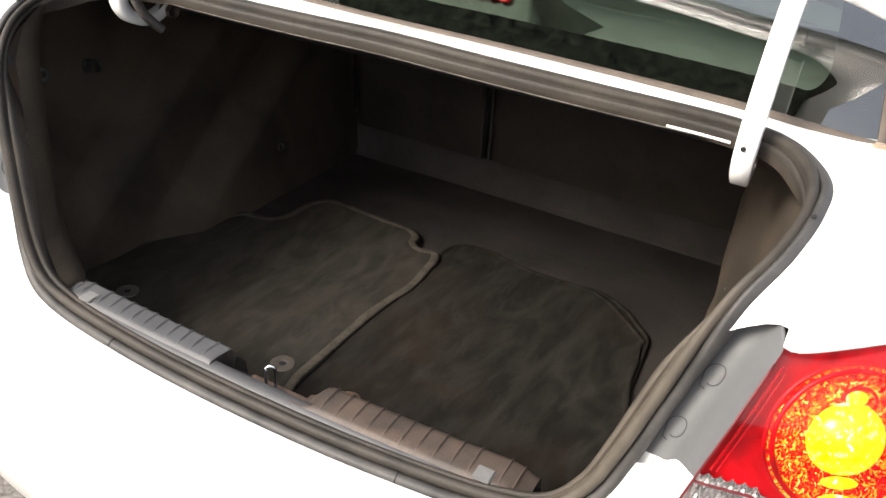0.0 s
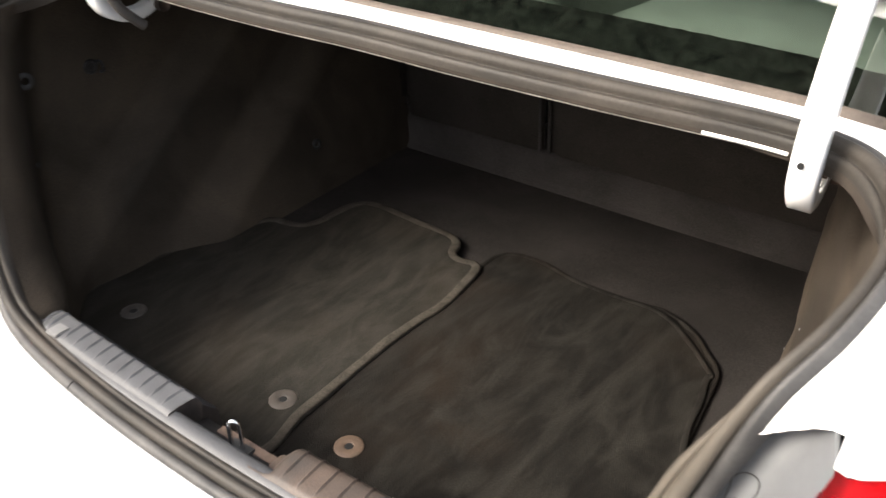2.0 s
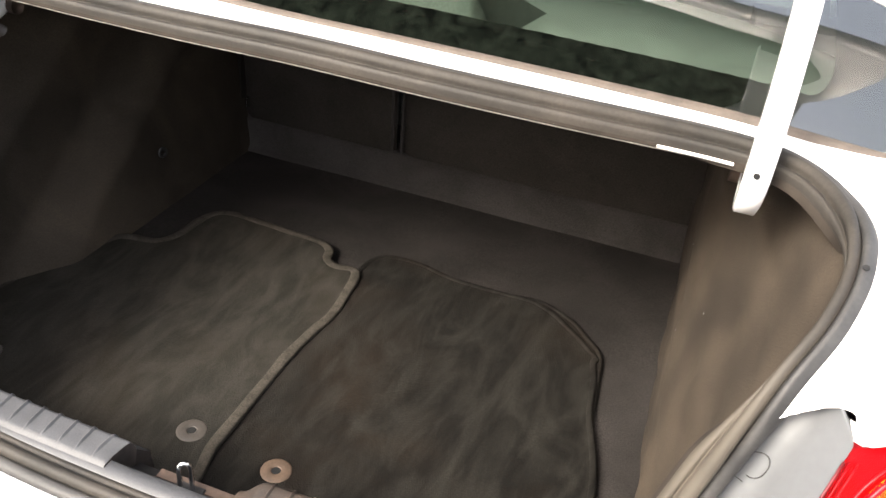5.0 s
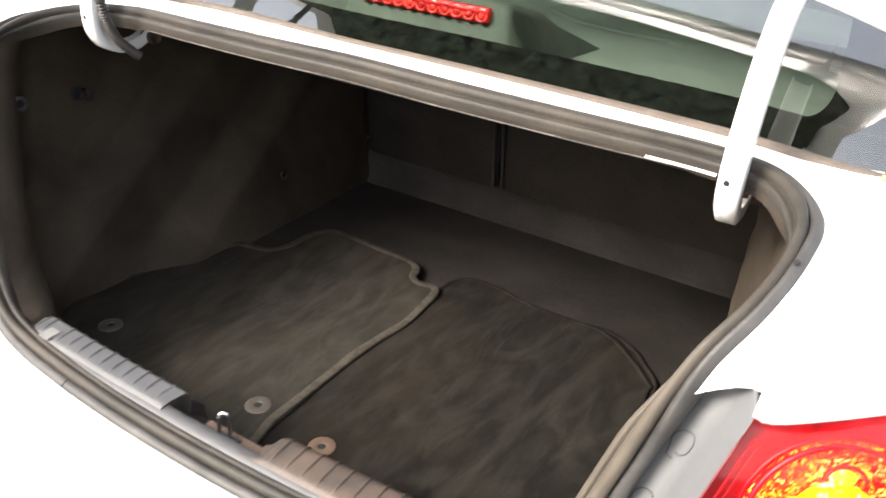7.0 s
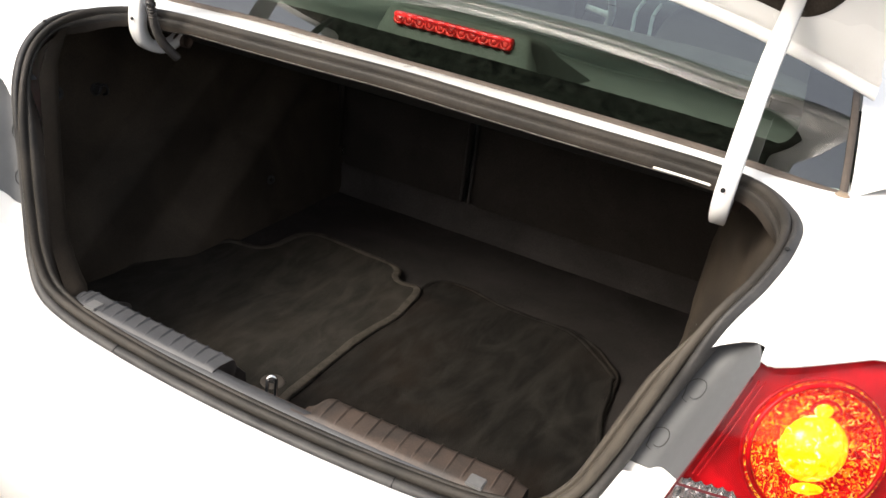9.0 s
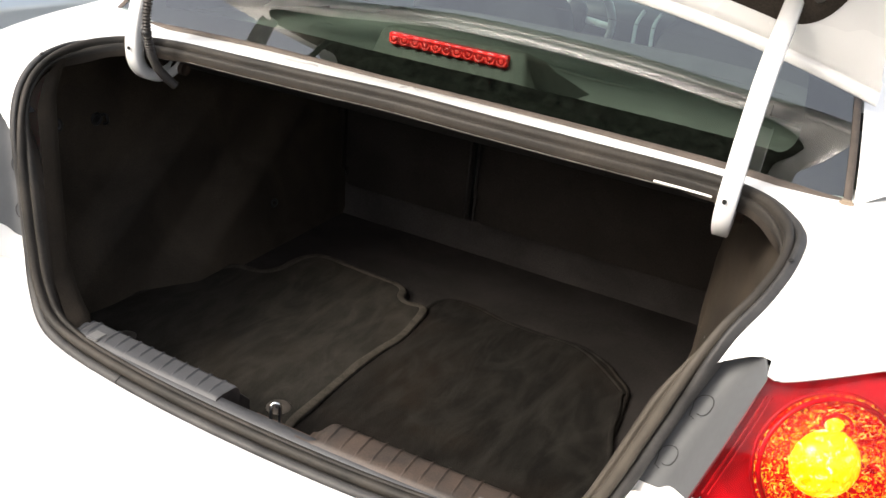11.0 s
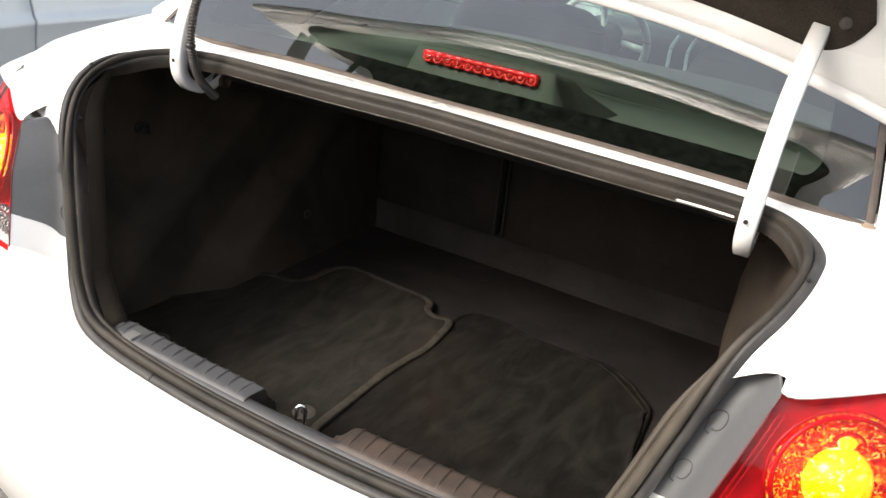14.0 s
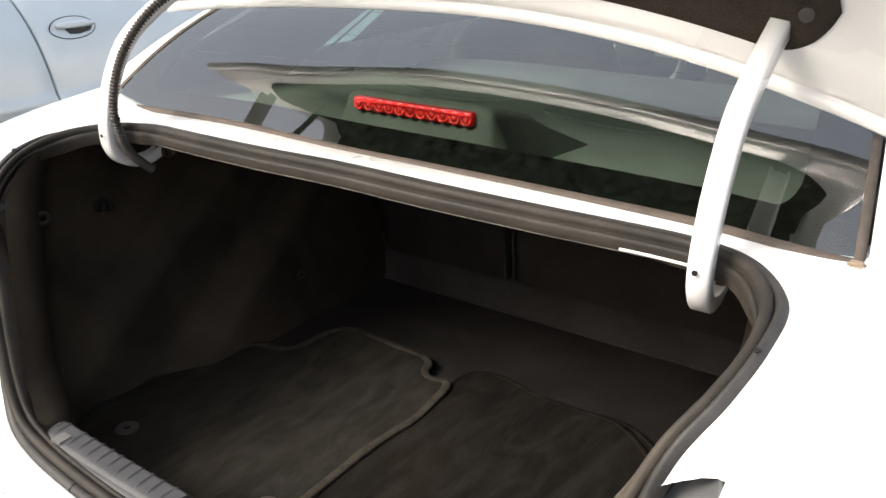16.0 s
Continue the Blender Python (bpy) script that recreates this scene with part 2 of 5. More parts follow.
def painted_glints(name):
    """Crinkled red mirror; the bulb's reflected amber sparks are painted in as glowing cells."""
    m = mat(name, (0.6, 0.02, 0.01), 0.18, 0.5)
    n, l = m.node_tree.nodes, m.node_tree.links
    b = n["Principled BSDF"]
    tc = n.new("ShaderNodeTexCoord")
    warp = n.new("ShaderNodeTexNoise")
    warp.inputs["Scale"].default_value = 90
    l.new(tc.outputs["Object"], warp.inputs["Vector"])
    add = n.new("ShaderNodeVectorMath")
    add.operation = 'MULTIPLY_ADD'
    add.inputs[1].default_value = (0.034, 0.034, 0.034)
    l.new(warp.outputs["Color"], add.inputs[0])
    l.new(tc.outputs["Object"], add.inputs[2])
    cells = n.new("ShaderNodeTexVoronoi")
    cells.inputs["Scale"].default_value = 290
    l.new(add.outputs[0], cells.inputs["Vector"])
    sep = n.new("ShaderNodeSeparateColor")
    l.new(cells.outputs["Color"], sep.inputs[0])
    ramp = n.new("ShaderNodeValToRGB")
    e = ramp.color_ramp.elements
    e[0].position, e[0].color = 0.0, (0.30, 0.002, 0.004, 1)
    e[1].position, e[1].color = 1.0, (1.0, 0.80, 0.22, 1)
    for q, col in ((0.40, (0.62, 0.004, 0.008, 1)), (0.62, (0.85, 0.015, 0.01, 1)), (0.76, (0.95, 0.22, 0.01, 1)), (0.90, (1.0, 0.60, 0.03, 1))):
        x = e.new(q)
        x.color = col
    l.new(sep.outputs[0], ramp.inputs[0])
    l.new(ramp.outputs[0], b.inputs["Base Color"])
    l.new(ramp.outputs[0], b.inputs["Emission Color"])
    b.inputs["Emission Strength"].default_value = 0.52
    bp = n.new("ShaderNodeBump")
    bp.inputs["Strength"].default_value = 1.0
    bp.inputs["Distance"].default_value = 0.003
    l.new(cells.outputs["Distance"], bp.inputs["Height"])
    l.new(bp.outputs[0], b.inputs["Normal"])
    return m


AMBER = amber_prism("amber_bulb_cover")
FACET = painted_glints("faceted_reflector")
LENSRIM = mat("lens_rim_red", (0.10, 0.004, 0.008), 0.5, var=0.3, scale=40)
SILVERED = mat("silvered_reflector", (0.62, 0.62, 0.62), 0.14, 0.9, var=0.3, scale=60, bump=0.6, fine=0.2, fine_scale=120)
STOPRED = mat("brake_lamp_red", (0.55, 0.01, 0.01), 0.25, var=0.6, scale=110, fine=0.5, fine_scale=260, bump=0.5, tint=(0.95, 0.05, 0.04), emit=(1.0, 0.03, 0.02), emit_power=0.26)
DIMRED = mat("dim_red_lens", (0.30, 0.006, 0.006), 0.25, var=0.5, scale=130, fine=0.4, fine_scale=260, bump=0.4, emit=(1.0, 0.02, 0.015), emit_power=0.16)
SHELF = mat("parcel_shelf_felt", (0.20, 0.205, 0.185), 0.9, var=0.12, scale=7, fine=0.15, fine_scale=350, bump=0.3, spec=0.15)
HOUSING = mat("brake_lamp_housing", (0.105, 0.110, 0.098), 0.8, var=0.12, scale=20, fine=0.15, fine_scale=350, bump=0.2, spec=0.2)
SEATCLOTH = mat("seat_cloth", (0.11, 0.11, 0.11), 0.85, var=0.2, scale=10, fine=0.2, fine_scale=350, bump=0.4)
SILVERTRIM = mat("silver_trim", (0.66, 0.67, 0.68), 0.4, 0.15, var=0.1, scale=30)
NEIGHBOUR = mat("silver_blue_paint", (0.50, 0.56, 0.60), 0.3, 0.35, var=0.04, scale=3, fine=0.03, fine_scale=900, coat=0.7)
TYRE = mat("tyre_rubber", (0.02, 0.02, 0.02), 0.85, var=0.2, scale=20, fine=0.2)
WIRELOOM = mat("loom_plastic", (0.035, 0.030, 0.026), 0.5, var=0.25, scale=60)
PLASTER = mat("grey_render", (0.22, 0.21, 0.20), 0.9, var=0.12, scale=1.2, fine=0.2, fine_scale=60, bump=0.5)
ASPHALT = mat("asphalt", (0.13, 0.122, 0.114), 0.9, var=0.10, scale=0.7, fine=0.6, fine_scale=75, bump=0.9)


PANES = (GLASS, CLEAR)


# ---- building helpers ----
def mesh_of(name, verts, faces, material, smooth=True):
    me = bpy.data.meshes.new(name)
    me.from_pydata([tuple(v) for v in verts], [], faces)
    me.materials.append(material)
    if smooth:
        me.polygons.foreach_set("use_smooth", [True] * len(me.polygons))
    me.update()
    return me


def part(name, data, material, parent, label=""):
    """data: a bmesh or (verts, faces[, smooth]); one mesh object under a thing or a part."""
    if isinstance(data, bmesh.types.BMesh):
        me = bpy.data.meshes.new(name)
        data.to_mesh(me)
        data.free()
        me.materials.append(material)
    else:
        me = mesh_of(name, data[0], data[1], material, data[2] if len(data) > 2 else True)
    ob = new(name, me)
    ob.parent = parent
    if material in PANES:
        ob.visible_shadow = False
    if label:
        ob["label"] = label
    return ob


def thing(name, label, category, group="", kind="", at=(0, 0, 0)):
    ob = new(name)
    ob.location = at
    return tagged(ob, label, category, group, kind)


def grid(rows, close_u=False, close_v=False):
    """Quads over rows of points; u runs along a row, v from row to row."""
    nv, nu = len(rows), len(rows[0])
    verts = [p for r in rows for p in r]
    faces = []
    for j in range(nv if close_v else nv - 1):
        for i in range(nu if close_u else nu - 1):
            a, b = j * nu + i, j * nu + (i + 1) % nu
            c, d = ((j + 1) % nv) * nu + (i + 1) % nu, ((j + 1) % nv) * nu + i
            faces.append((a, b, c, d))
    return verts, faces


def join(*datas):
    verts, faces = [], []
    for d in datas:
        k = len(verts)
        verts += list(d[0])
        faces += [tuple(i + k for i in f) for f in d[1]]
    return verts, faces


def spline(points, n, closed=False):
    """n samples of a Catmull-Rom curve through the points."""
    P = [Vector(p) for p in points]
    m = len(P)
    segs = m if closed else m - 1
    out = []
    for k in range(n):
        t = k / (n if closed else n - 1) * segs
        i = min(int(t), segs - 1)
        f = t - i
        if closed:
            a, b, c, d = P[(i - 1) % m], P[i % m], P[(i + 1) % m], P[(i + 2) % m]
        else:
            a, b, c, d = P[max(i - 1, 0)], P[i], P[i + 1], P[min(i + 2, m - 1)]
        out.append(0.5 * (2 * b + (c - a) * f + (2 * a - 5 * b + 4 * c - d) * f * f + (3 * b - a - 3 * c + d) * f ** 3))
    return out


def tube(path, radius, sides=10, closed=False, ridges=None):
    """A round tube along a path of Vectors; ridges(i) scales the radius."""
    rows = []
    n = len(path)
    up = Vector((0.13, 0.21, 0.97))
    for i, p in enumerate(path):
        a = path[(i - 1) % n] if closed or i else p
        b = path[(i + 1) % n] if closed or i < n - 1 else p
        t = (b - a).normalized()
        s = t.cross(up).normalized()
        u = s.cross(t)
        r = radius * (ridges(i) if ridges else 1)
        rows.append([p + r * (math.cos(q) * s + math.sin(q) * u) for q in [2 * math.pi * k / sides for k in range(sides)]])
    v, f = grid(rows, close_u=True, close_v=closed)
    if not closed:
        f = f + [tuple(range(sides)), tuple(range((n - 1) * sides, n * sides))[::-1]]
    return v, f


def box(x0, x1, y0, y1, z0, z1, bevel=0.004, segs=2):
    bm = bmesh.new()
    bmesh.ops.create_cube(bm, size=1)
    for v in bm.verts:
        v.co = Vector(((x0 + x1) / 2 + v.co.x * (x1 - x0), (y0 + y1) / 2 + v.co.y * (y1 - y0), (z0 + z1) / 2 + v.co.z * (z1 - z0)))
    if bevel:
        bmesh.ops.bevel(bm, geom=bm.edges[:], offset=bevel, segments=segs, affect='EDGES')
    return bm


def disc(center, normal, r, inner=0.0, depth=0.002, sides=28, dome=0.0):
    """A round plate with a rim and, if inner, a hole."""
    n = Vector(normal).normalized()
    s = n.orthogonal().normalized()
    u = n.cross(s)
    c = Vector(center)
    prof = [(r, 0), (r, depth * 0.7), (r * 0.93, depth)]
    if inner:
        prof += [(inner * 1.25, depth + dome), (inner, depth * 0.8), (inner, 0)]
    else:
        prof += [(r * k, depth + dome * (1 - k * k)) for k in (0.8, 0.6, 0.4, 0.2, 0.02)]
    rows = [[c + q * (math.cos(a) * s + math.sin(a) * u) + h * n for a in [2 * math.pi * k / sides for k in range(sides)]] for q, h in prof]
    return grid(rows, close_u=True)


def smooth01(t):
    t = max(0.0, min(1.0, t))
    return t * t * (3 - 2 * t)


def lerp(a, b, t):
    return a + (b - a) * t


# ---- the ground ----
def build_ground():
    rows = [[Vector((x, y, 0)) for x in np.linspace(-60, 60, 25)] for y in np.linspace(-60, 60, 25)]
    g = part("ground", grid(rows), ASPHALT, None)
    tagged(g, "grey weathered asphalt parking ground with coarse grit", "ground", kind="structure")


build_ground()


def build_sky_block_wall():
    """Unseen plain wall added behind the viewer to hold back the low sky."""
    rows = [[Vector((x, y, z)) for x in np.linspace(-14, 14, 29)] for y, z in ((-6.0, 0), (-6.0, 2.0), (-6.25, 2.0), (-6.25, 0))]
    w = part("sky_block_wall", grid(rows), PLASTER, None)
    tagged(w, "plain grey rendered wall added behind the cars to block low sky", "wall", kind="structure")


build_sky_block_wall()

# ---- the sedan: opening of the trunk ----
car = thing("sedan", "white sedan with its trunk open and hazard lamps lit", "car")

# half of the opening's rim, from the middle of the sill round to the middle of the window side: place and way out of the body
RIM = [((0.00, -0.050, 0.695), (0, -0.45, 0.9)), ((0.14, -0.047, 0.695), (0, -0.45, 0.9)), ((0.27, -0.038, 0.696), (0, -0.45, 0.9)),
       ((0.365, -0.028, 0.70), (0.0, -0.5, 0.87)), ((0.432, -0.018, 0.715), (0.0, -0.65, 0.75)), ((0.470, -0.006, 0.755), (0.05, -0.8, 0.6)),
       ((0.492, 0.006, 0.81), (0.1, -0.85, 0.5)), ((0.513, 0.020, 0.88), (0.12, -0.88, 0.45)), ((0.536, 0.038, 0.955), (0.15, -0.85, 0.5)),
       ((0.560, 0.064, 1.015), (0.15, -0.7, 0.7)), ((0.586, 0.106, 1.054), (0.15, -0.45, 0.88)), ((0.600, 0.16, 1.080), (0.1, -0.2, 0.97)),
       ((0.595, 0.222, 1.094), (0.05, -0.12, 0.99)), ((0.570, 0.278, 1.10), (0.05, -0.1, 0.99)), ((0.530, 0.312, 1.102), (0, -0.15, 0.98)),
       ((0.46, 0.319, 1.105), (0, -0.2, 0.97)), ((0.31, 0.294, 1.114), (0, -0.2, 0.97)), ((0.15, 0.274, 1.122), (0, -0.2, 0.97)), ((0.0, 0.269, 1.126), (0, -0.2, 0.97))]


def whole_rim():
    right = RIM
    left = [((-p[0], p[1], p[2]), (-n[0], n[1], n[2])) for p, n in RIM[-2:0:-1]]
    return right + left


def shoulder_turn(p):
    """1 round the upper corners of the opening, 0 elsewhere."""
    return smooth01((p.z - 0.90) / 0.13) * (1 - smooth01((p.y - 0.15) / 0.12)) * smooth01((abs(p.x) - 0.50) / 0.04)


def rim_frames(n=440):
    ctrl = whole_rim()
    ps = spline([c[0] for c in ctrl], n, closed=True)
    ns = spline([c[1] for c in ctrl], n, closed=True)
    out = []
    for i in range(n):
        t = (ps[(i + 1) % n] - ps[i - 1]).normalized()
        nn = ns[i] - t * ns[i].dot(t)
        nn.normalize()
        oo = t.cross(nn).normalized()
        q = radians(52) * shoulder_turn(ps[i])               # the strip turns on its edge round the shoulders
        k = 1 - 0.34 * shoulder_turn(ps[i])                  # and narrows there
        out.append((ps[i], (oo * math.cos(q) + nn * math.sin(q)) * k, (nn * math.cos(q) - oo * math.sin(q)) * (0.4 + 0.6 * k)))   # place, outward across the rim, out of the body
    return out


FR = rim_frames()


def build_seal():
    bulb = [(-0.0135, -0.016), (-0.0135, -0.006), (-0.011, -0.0025), (-0.0075, -0.0015), (-0.0062, -0.004), (-0.005, -0.0035)]
    bulb += [(0.0028 + 0.0075 * math.cos(a), 0.0005 + 0.0082 * math.sin(a)) for a in [math.radians(q) for q in range(195, -10, -20)]]
    bulb += [(0.0104, -0.006)]
    lip = [(0.0098, -0.008), (0.0108, -0.0025), (0.0125, -0.0008), (0.0155, 0.0008), (0.0195, 0.0010), (0.0238, -0.0004), (0.0262, -0.005), (0.0262, -0.014)]
    def lip_row(p, o, n):
        k = shoulder_turn(p)
        return [p + (a + 0.0016 * k * math.sin(j * 2.2)) * o + (b - (0.008 * k * (j - 4) / 3 if j > 4 else 0.0)) * n for j, (a, b) in enumerate(lip)]
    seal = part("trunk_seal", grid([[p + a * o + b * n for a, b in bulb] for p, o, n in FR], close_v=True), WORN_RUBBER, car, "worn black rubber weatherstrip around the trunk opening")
    part("seal_lip", grid([lip_row(p, o, n) for p, o, n in FR], close_v=True), RUBBER, seal, "smooth dark outer lip of the weatherstrip")
    for sx in (1, -1):
        p, o, n = min(FR, key=lambda f: (f[0] - Vector((sx * 0.598, 0.152, 1.076))).length)
        part("vent_hole", disc(p + 0.0225 * o + 0.0002 * n, n * 0.5 + o * 0.5, 0.0032, 0, 0.0012, 12), HOLE, seal)
    for i in (22, 418):
        p, o, n = FR[i]
        part("seal_joint", tube([p + a * o + b * n for a, b in ((0.0105, 0.0), (0.0155, 0.0016), (0.0238, 0.0006), (0.0268, -0.006))], 0.0007, 5), HOLE, seal)
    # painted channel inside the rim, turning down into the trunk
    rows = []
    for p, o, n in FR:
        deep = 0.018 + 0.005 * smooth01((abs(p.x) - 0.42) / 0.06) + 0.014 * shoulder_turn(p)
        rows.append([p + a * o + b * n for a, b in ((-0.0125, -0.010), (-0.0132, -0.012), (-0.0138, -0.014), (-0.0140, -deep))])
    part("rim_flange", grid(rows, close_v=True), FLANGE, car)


build_seal()


def crown(x, w=0.67):
    return 1 - (x / w) ** 2


def win_bottom(x):
    c = crown(x)
    return Vector((x, 0.388 - 0.032 * c + 0.030 * smooth01(-x / 0.4) - 0.022 * smooth01((x - 0.46) / 0.20), 1.105 + 0.020 * c))


def bumper_y(x, z):
    """The bumper's face."""
    prof = [(0.70, -0.088), (0.68, -0.105), (0.64, -0.125), (0.58, -0.150), (0.50, -0.160), (0.42, -0.155), (0.34, -0.138), (0.24, -0.105), (0.20, -0.09)]
    zs = [p[0] for p in prof][::-1]
    ys = [p[1] for p in prof][::-1]
    return float(np.interp(z, zs, ys)) + 0.055 * abs(x / 0.7) ** 3


def rear_y(x, z):
    """The body's rear face above the bumper, curving forwards to its corners."""
    y = float(np.interp(z, [0.60, 0.69, 0.80, 0.92, 1.0, 1.05, 1.085], [-0.10, -0.09, -0.065, -0.03, 0.008, 0.06, 0.15]))
    return y + 0.9 * max(0.0, abs(x) - 0.50) ** 2


def shoulder_z(y):
    return float(np.interp(y, [0.08, 0.12, 0.16, 0.21, 0.32, 0.50], [1.0, 1.03, 1.058, 1.085, 1.105, 1.125]))


def lamp_top(x):
    """Upper edge of the tail lamp."""
    return 0.993 + 0.25 * min(max(0.0, x - 0.62), 0.11)


def sheet_edge(x):
    """Lower edge of the sheet metal over the filler panel and the lamp."""
    if x > 0.632:
        return lamp_top(x) + 0.001
    return float(np.interp(x, [0.555, 0.575, 0.597, 0.612, 0.622, 0.632], [0.980, 0.991, 1.001, 1.004, 1.001, lamp_top(0.632) + 0.001]))


def build_shell():
    """White sheet metal: from the rim out to window, shoulders and bumper."""
    rows = []
    for p, o, n in FR:
        turn = shoulder_turn(p)
        e = p + 0.026 * o - (0.005 + 0.008 * turn) * n
        sx = 1 if p.x >= 0 else -1
        ax = abs(p.x)
        if p.y > 0.24 and ax < 0.56:                       # window side
            b = win_bottom(p.x * 1.04)
            q = b + Vector((0, 0.012, -0.004))
            m = (e + q) / 2 + Vector((0, 0, 0.006))
        elif p.z > 1.06:                                     # upper corner and shoulder
            k = smooth01((p.y - 0.09) / 0.23)
            y = lerp(0.13, 0.50, k)
            q = Vector((sx * 0.80, y, shoulder_z(y)))
            m = (e + q) / 2 + Vector((sx * 0.02, 0, 0.022 - 0.020 * k))
        elif p.z > 0.74:                                     # rear face beside the lamps
            zz = float(np.interp(p.z, [0.74, 1.0, 1.06], [0.70, 0.99, 1.035]))
            q = Vector((sx * lerp(0.84, 0.80, smooth01((p.z - 1.0) / 0.06)), rear_y(0.80, zz) + 0.03, zz))
            r = 0.075 * smooth01((p.z - 0.80) / 0.03) * smooth01((0.970 - p.z) / 0.03)
            q = q + Vector((0, r, 0))
            m = (e + q) / 2 + Vector((0, r, 0.004))
        else:                                                # over the bumper
            zz = 0.64
            q = Vector((p.x * 1.28, bumper_y(p.x * 1.28, zz), zz))
            m = (e + q) / 2 + Vector((0, -0.006, 0.016))
        row = [p + 0.022 * o - (0.016 + 0.008 * turn) * n, e + 0.002 * n]
        for j in range(1, 41):
            t = j / 40
            row.append((1 - t) ** 2 * (e + 0.003 * n) + 2 * t * (1 - t) * m + t * t * q)
        rows.append(row)
    # even out the steps between the regions
    n = len(rows)
    for _ in range(8):
        rows = [[rows[i][j] if j < 2 else (rows[i - 1][j] + 2 * rows[i][j] + rows[(i + 1) % n][j]) / 4 for j in range(42)] for i in range(n)]
    verts, faces = grid(rows, close_v=True)
    # left open where the lamps and their filler panels sit
    inside = {i for i, v in enumerate(verts) if 0.812 < FR[i // 42][0].z < 1.05 and v.z < sheet_edge(abs(v.x))}
    faces = [f for f in faces if not all(i in inside for i in f)]
    # draw the cut edge over the lamp into one clean line
    for f in faces:
        for i in f:
            if i in inside and FR[i // 42][0].z > 0.93:
                verts[i] = Vector((verts[i].x, verts[i].y, sheet_edge(abs(verts[i].x))))
    part("rear_quarter_body", (verts, faces), WHITE, car, "white painted sheet metal around the trunk")


build_shell()


def build_bumper():
    rows = []
    for z in (0.665, 0.66, 0.64, 0.61, 0.58, 0.54, 0.50, 0.46, 0.42, 0.38, 0.34, 0.29, 0.24):
        row = []
        for k in range(61):
            a = -1 + k / 30
            x = 0.86 * math.sin(a * math.pi / 2)
            y = bumper_y(x, z) - 0.002 + 0.10 * max(0, abs(a) - 0.78) * 6
            row.append(Vector((x + (0.02 * abs(a) ** 5 * (1 if a > 0 else -1)), y, z)))
        rows.append(row)
    part("bumper", grid(rows), WHITE, car, "white rear bumper cover")


build_bumper()


# ---- trunk interior ----
FLOOR_Z = 0.515


def open_x(z):
    """Half width of the rim at a height."""
    return float(np.interp(z, [0.69, 0.715, 0.755, 0.81, 0.88, 0.955, 1.015, 1.056, 1.10], [0.39, 0.418, 0.453, 0.473, 0.494, 0.517, 0.551, 0.578, 0.588]))


def open_y(z):
    return float(np.interp(z, [0.69, 0.755, 0.81, 0.88, 0.955, 1.015, 1.056, 1.10], [-0.01, 0.012, 0.026, 0.042, 0.060, 0.086, 0.128, 0.20]))


def left_wall_x(y, z):
    base = -0.715 - 0.02 * smooth01((z - 0.6) / 0.3)
    # a ramp towards the wheel housing between two slanting creases
    s = (y - 0.335) - 1.39 * (z - 0.69)          # crease one at 0, crease two at about 0.29
    base += 0.062 * smooth01((s + 0.06) / 0.10) + 0.066 * smooth01((s - 0.235) / 0.14)
    base += 0.055 * smooth01((0.62 - z) / 0.12) * smooth01((y - 0.05) / 0.3) * 0.45
    return base


def right_wall_x(y, z):
    base = 0.497 + lerp(0.16, -0.01, smooth01((y - 0.22) / 0.5)) * (z - 0.515) + 0.012 * smooth01((0.7 - y) / 0.5)
    base += 0.012 * math.exp(-(((y - 0.30) / 0.12) ** 2 + ((z - 0.74) / 0.08) ** 2)) - 0.014 * math.exp(-(((y - 0.48) / 0.10) ** 2 + ((z - 0.66) / 0.07) ** 2))
    base += 0.012 * noise.noise(Vector((y * 4, z * 7, 3))) + 0.005 * noise.noise(Vector((y * 11, z * 16, 8))) + 0.0015 * noise.noise(Vector((y * 30, z * 34, 5)))
    base -= 0.010 * math.exp(-(((y - 0.36) / 0.05) ** 2 + ((z - 0.75) / 0.04) ** 2))
    return base


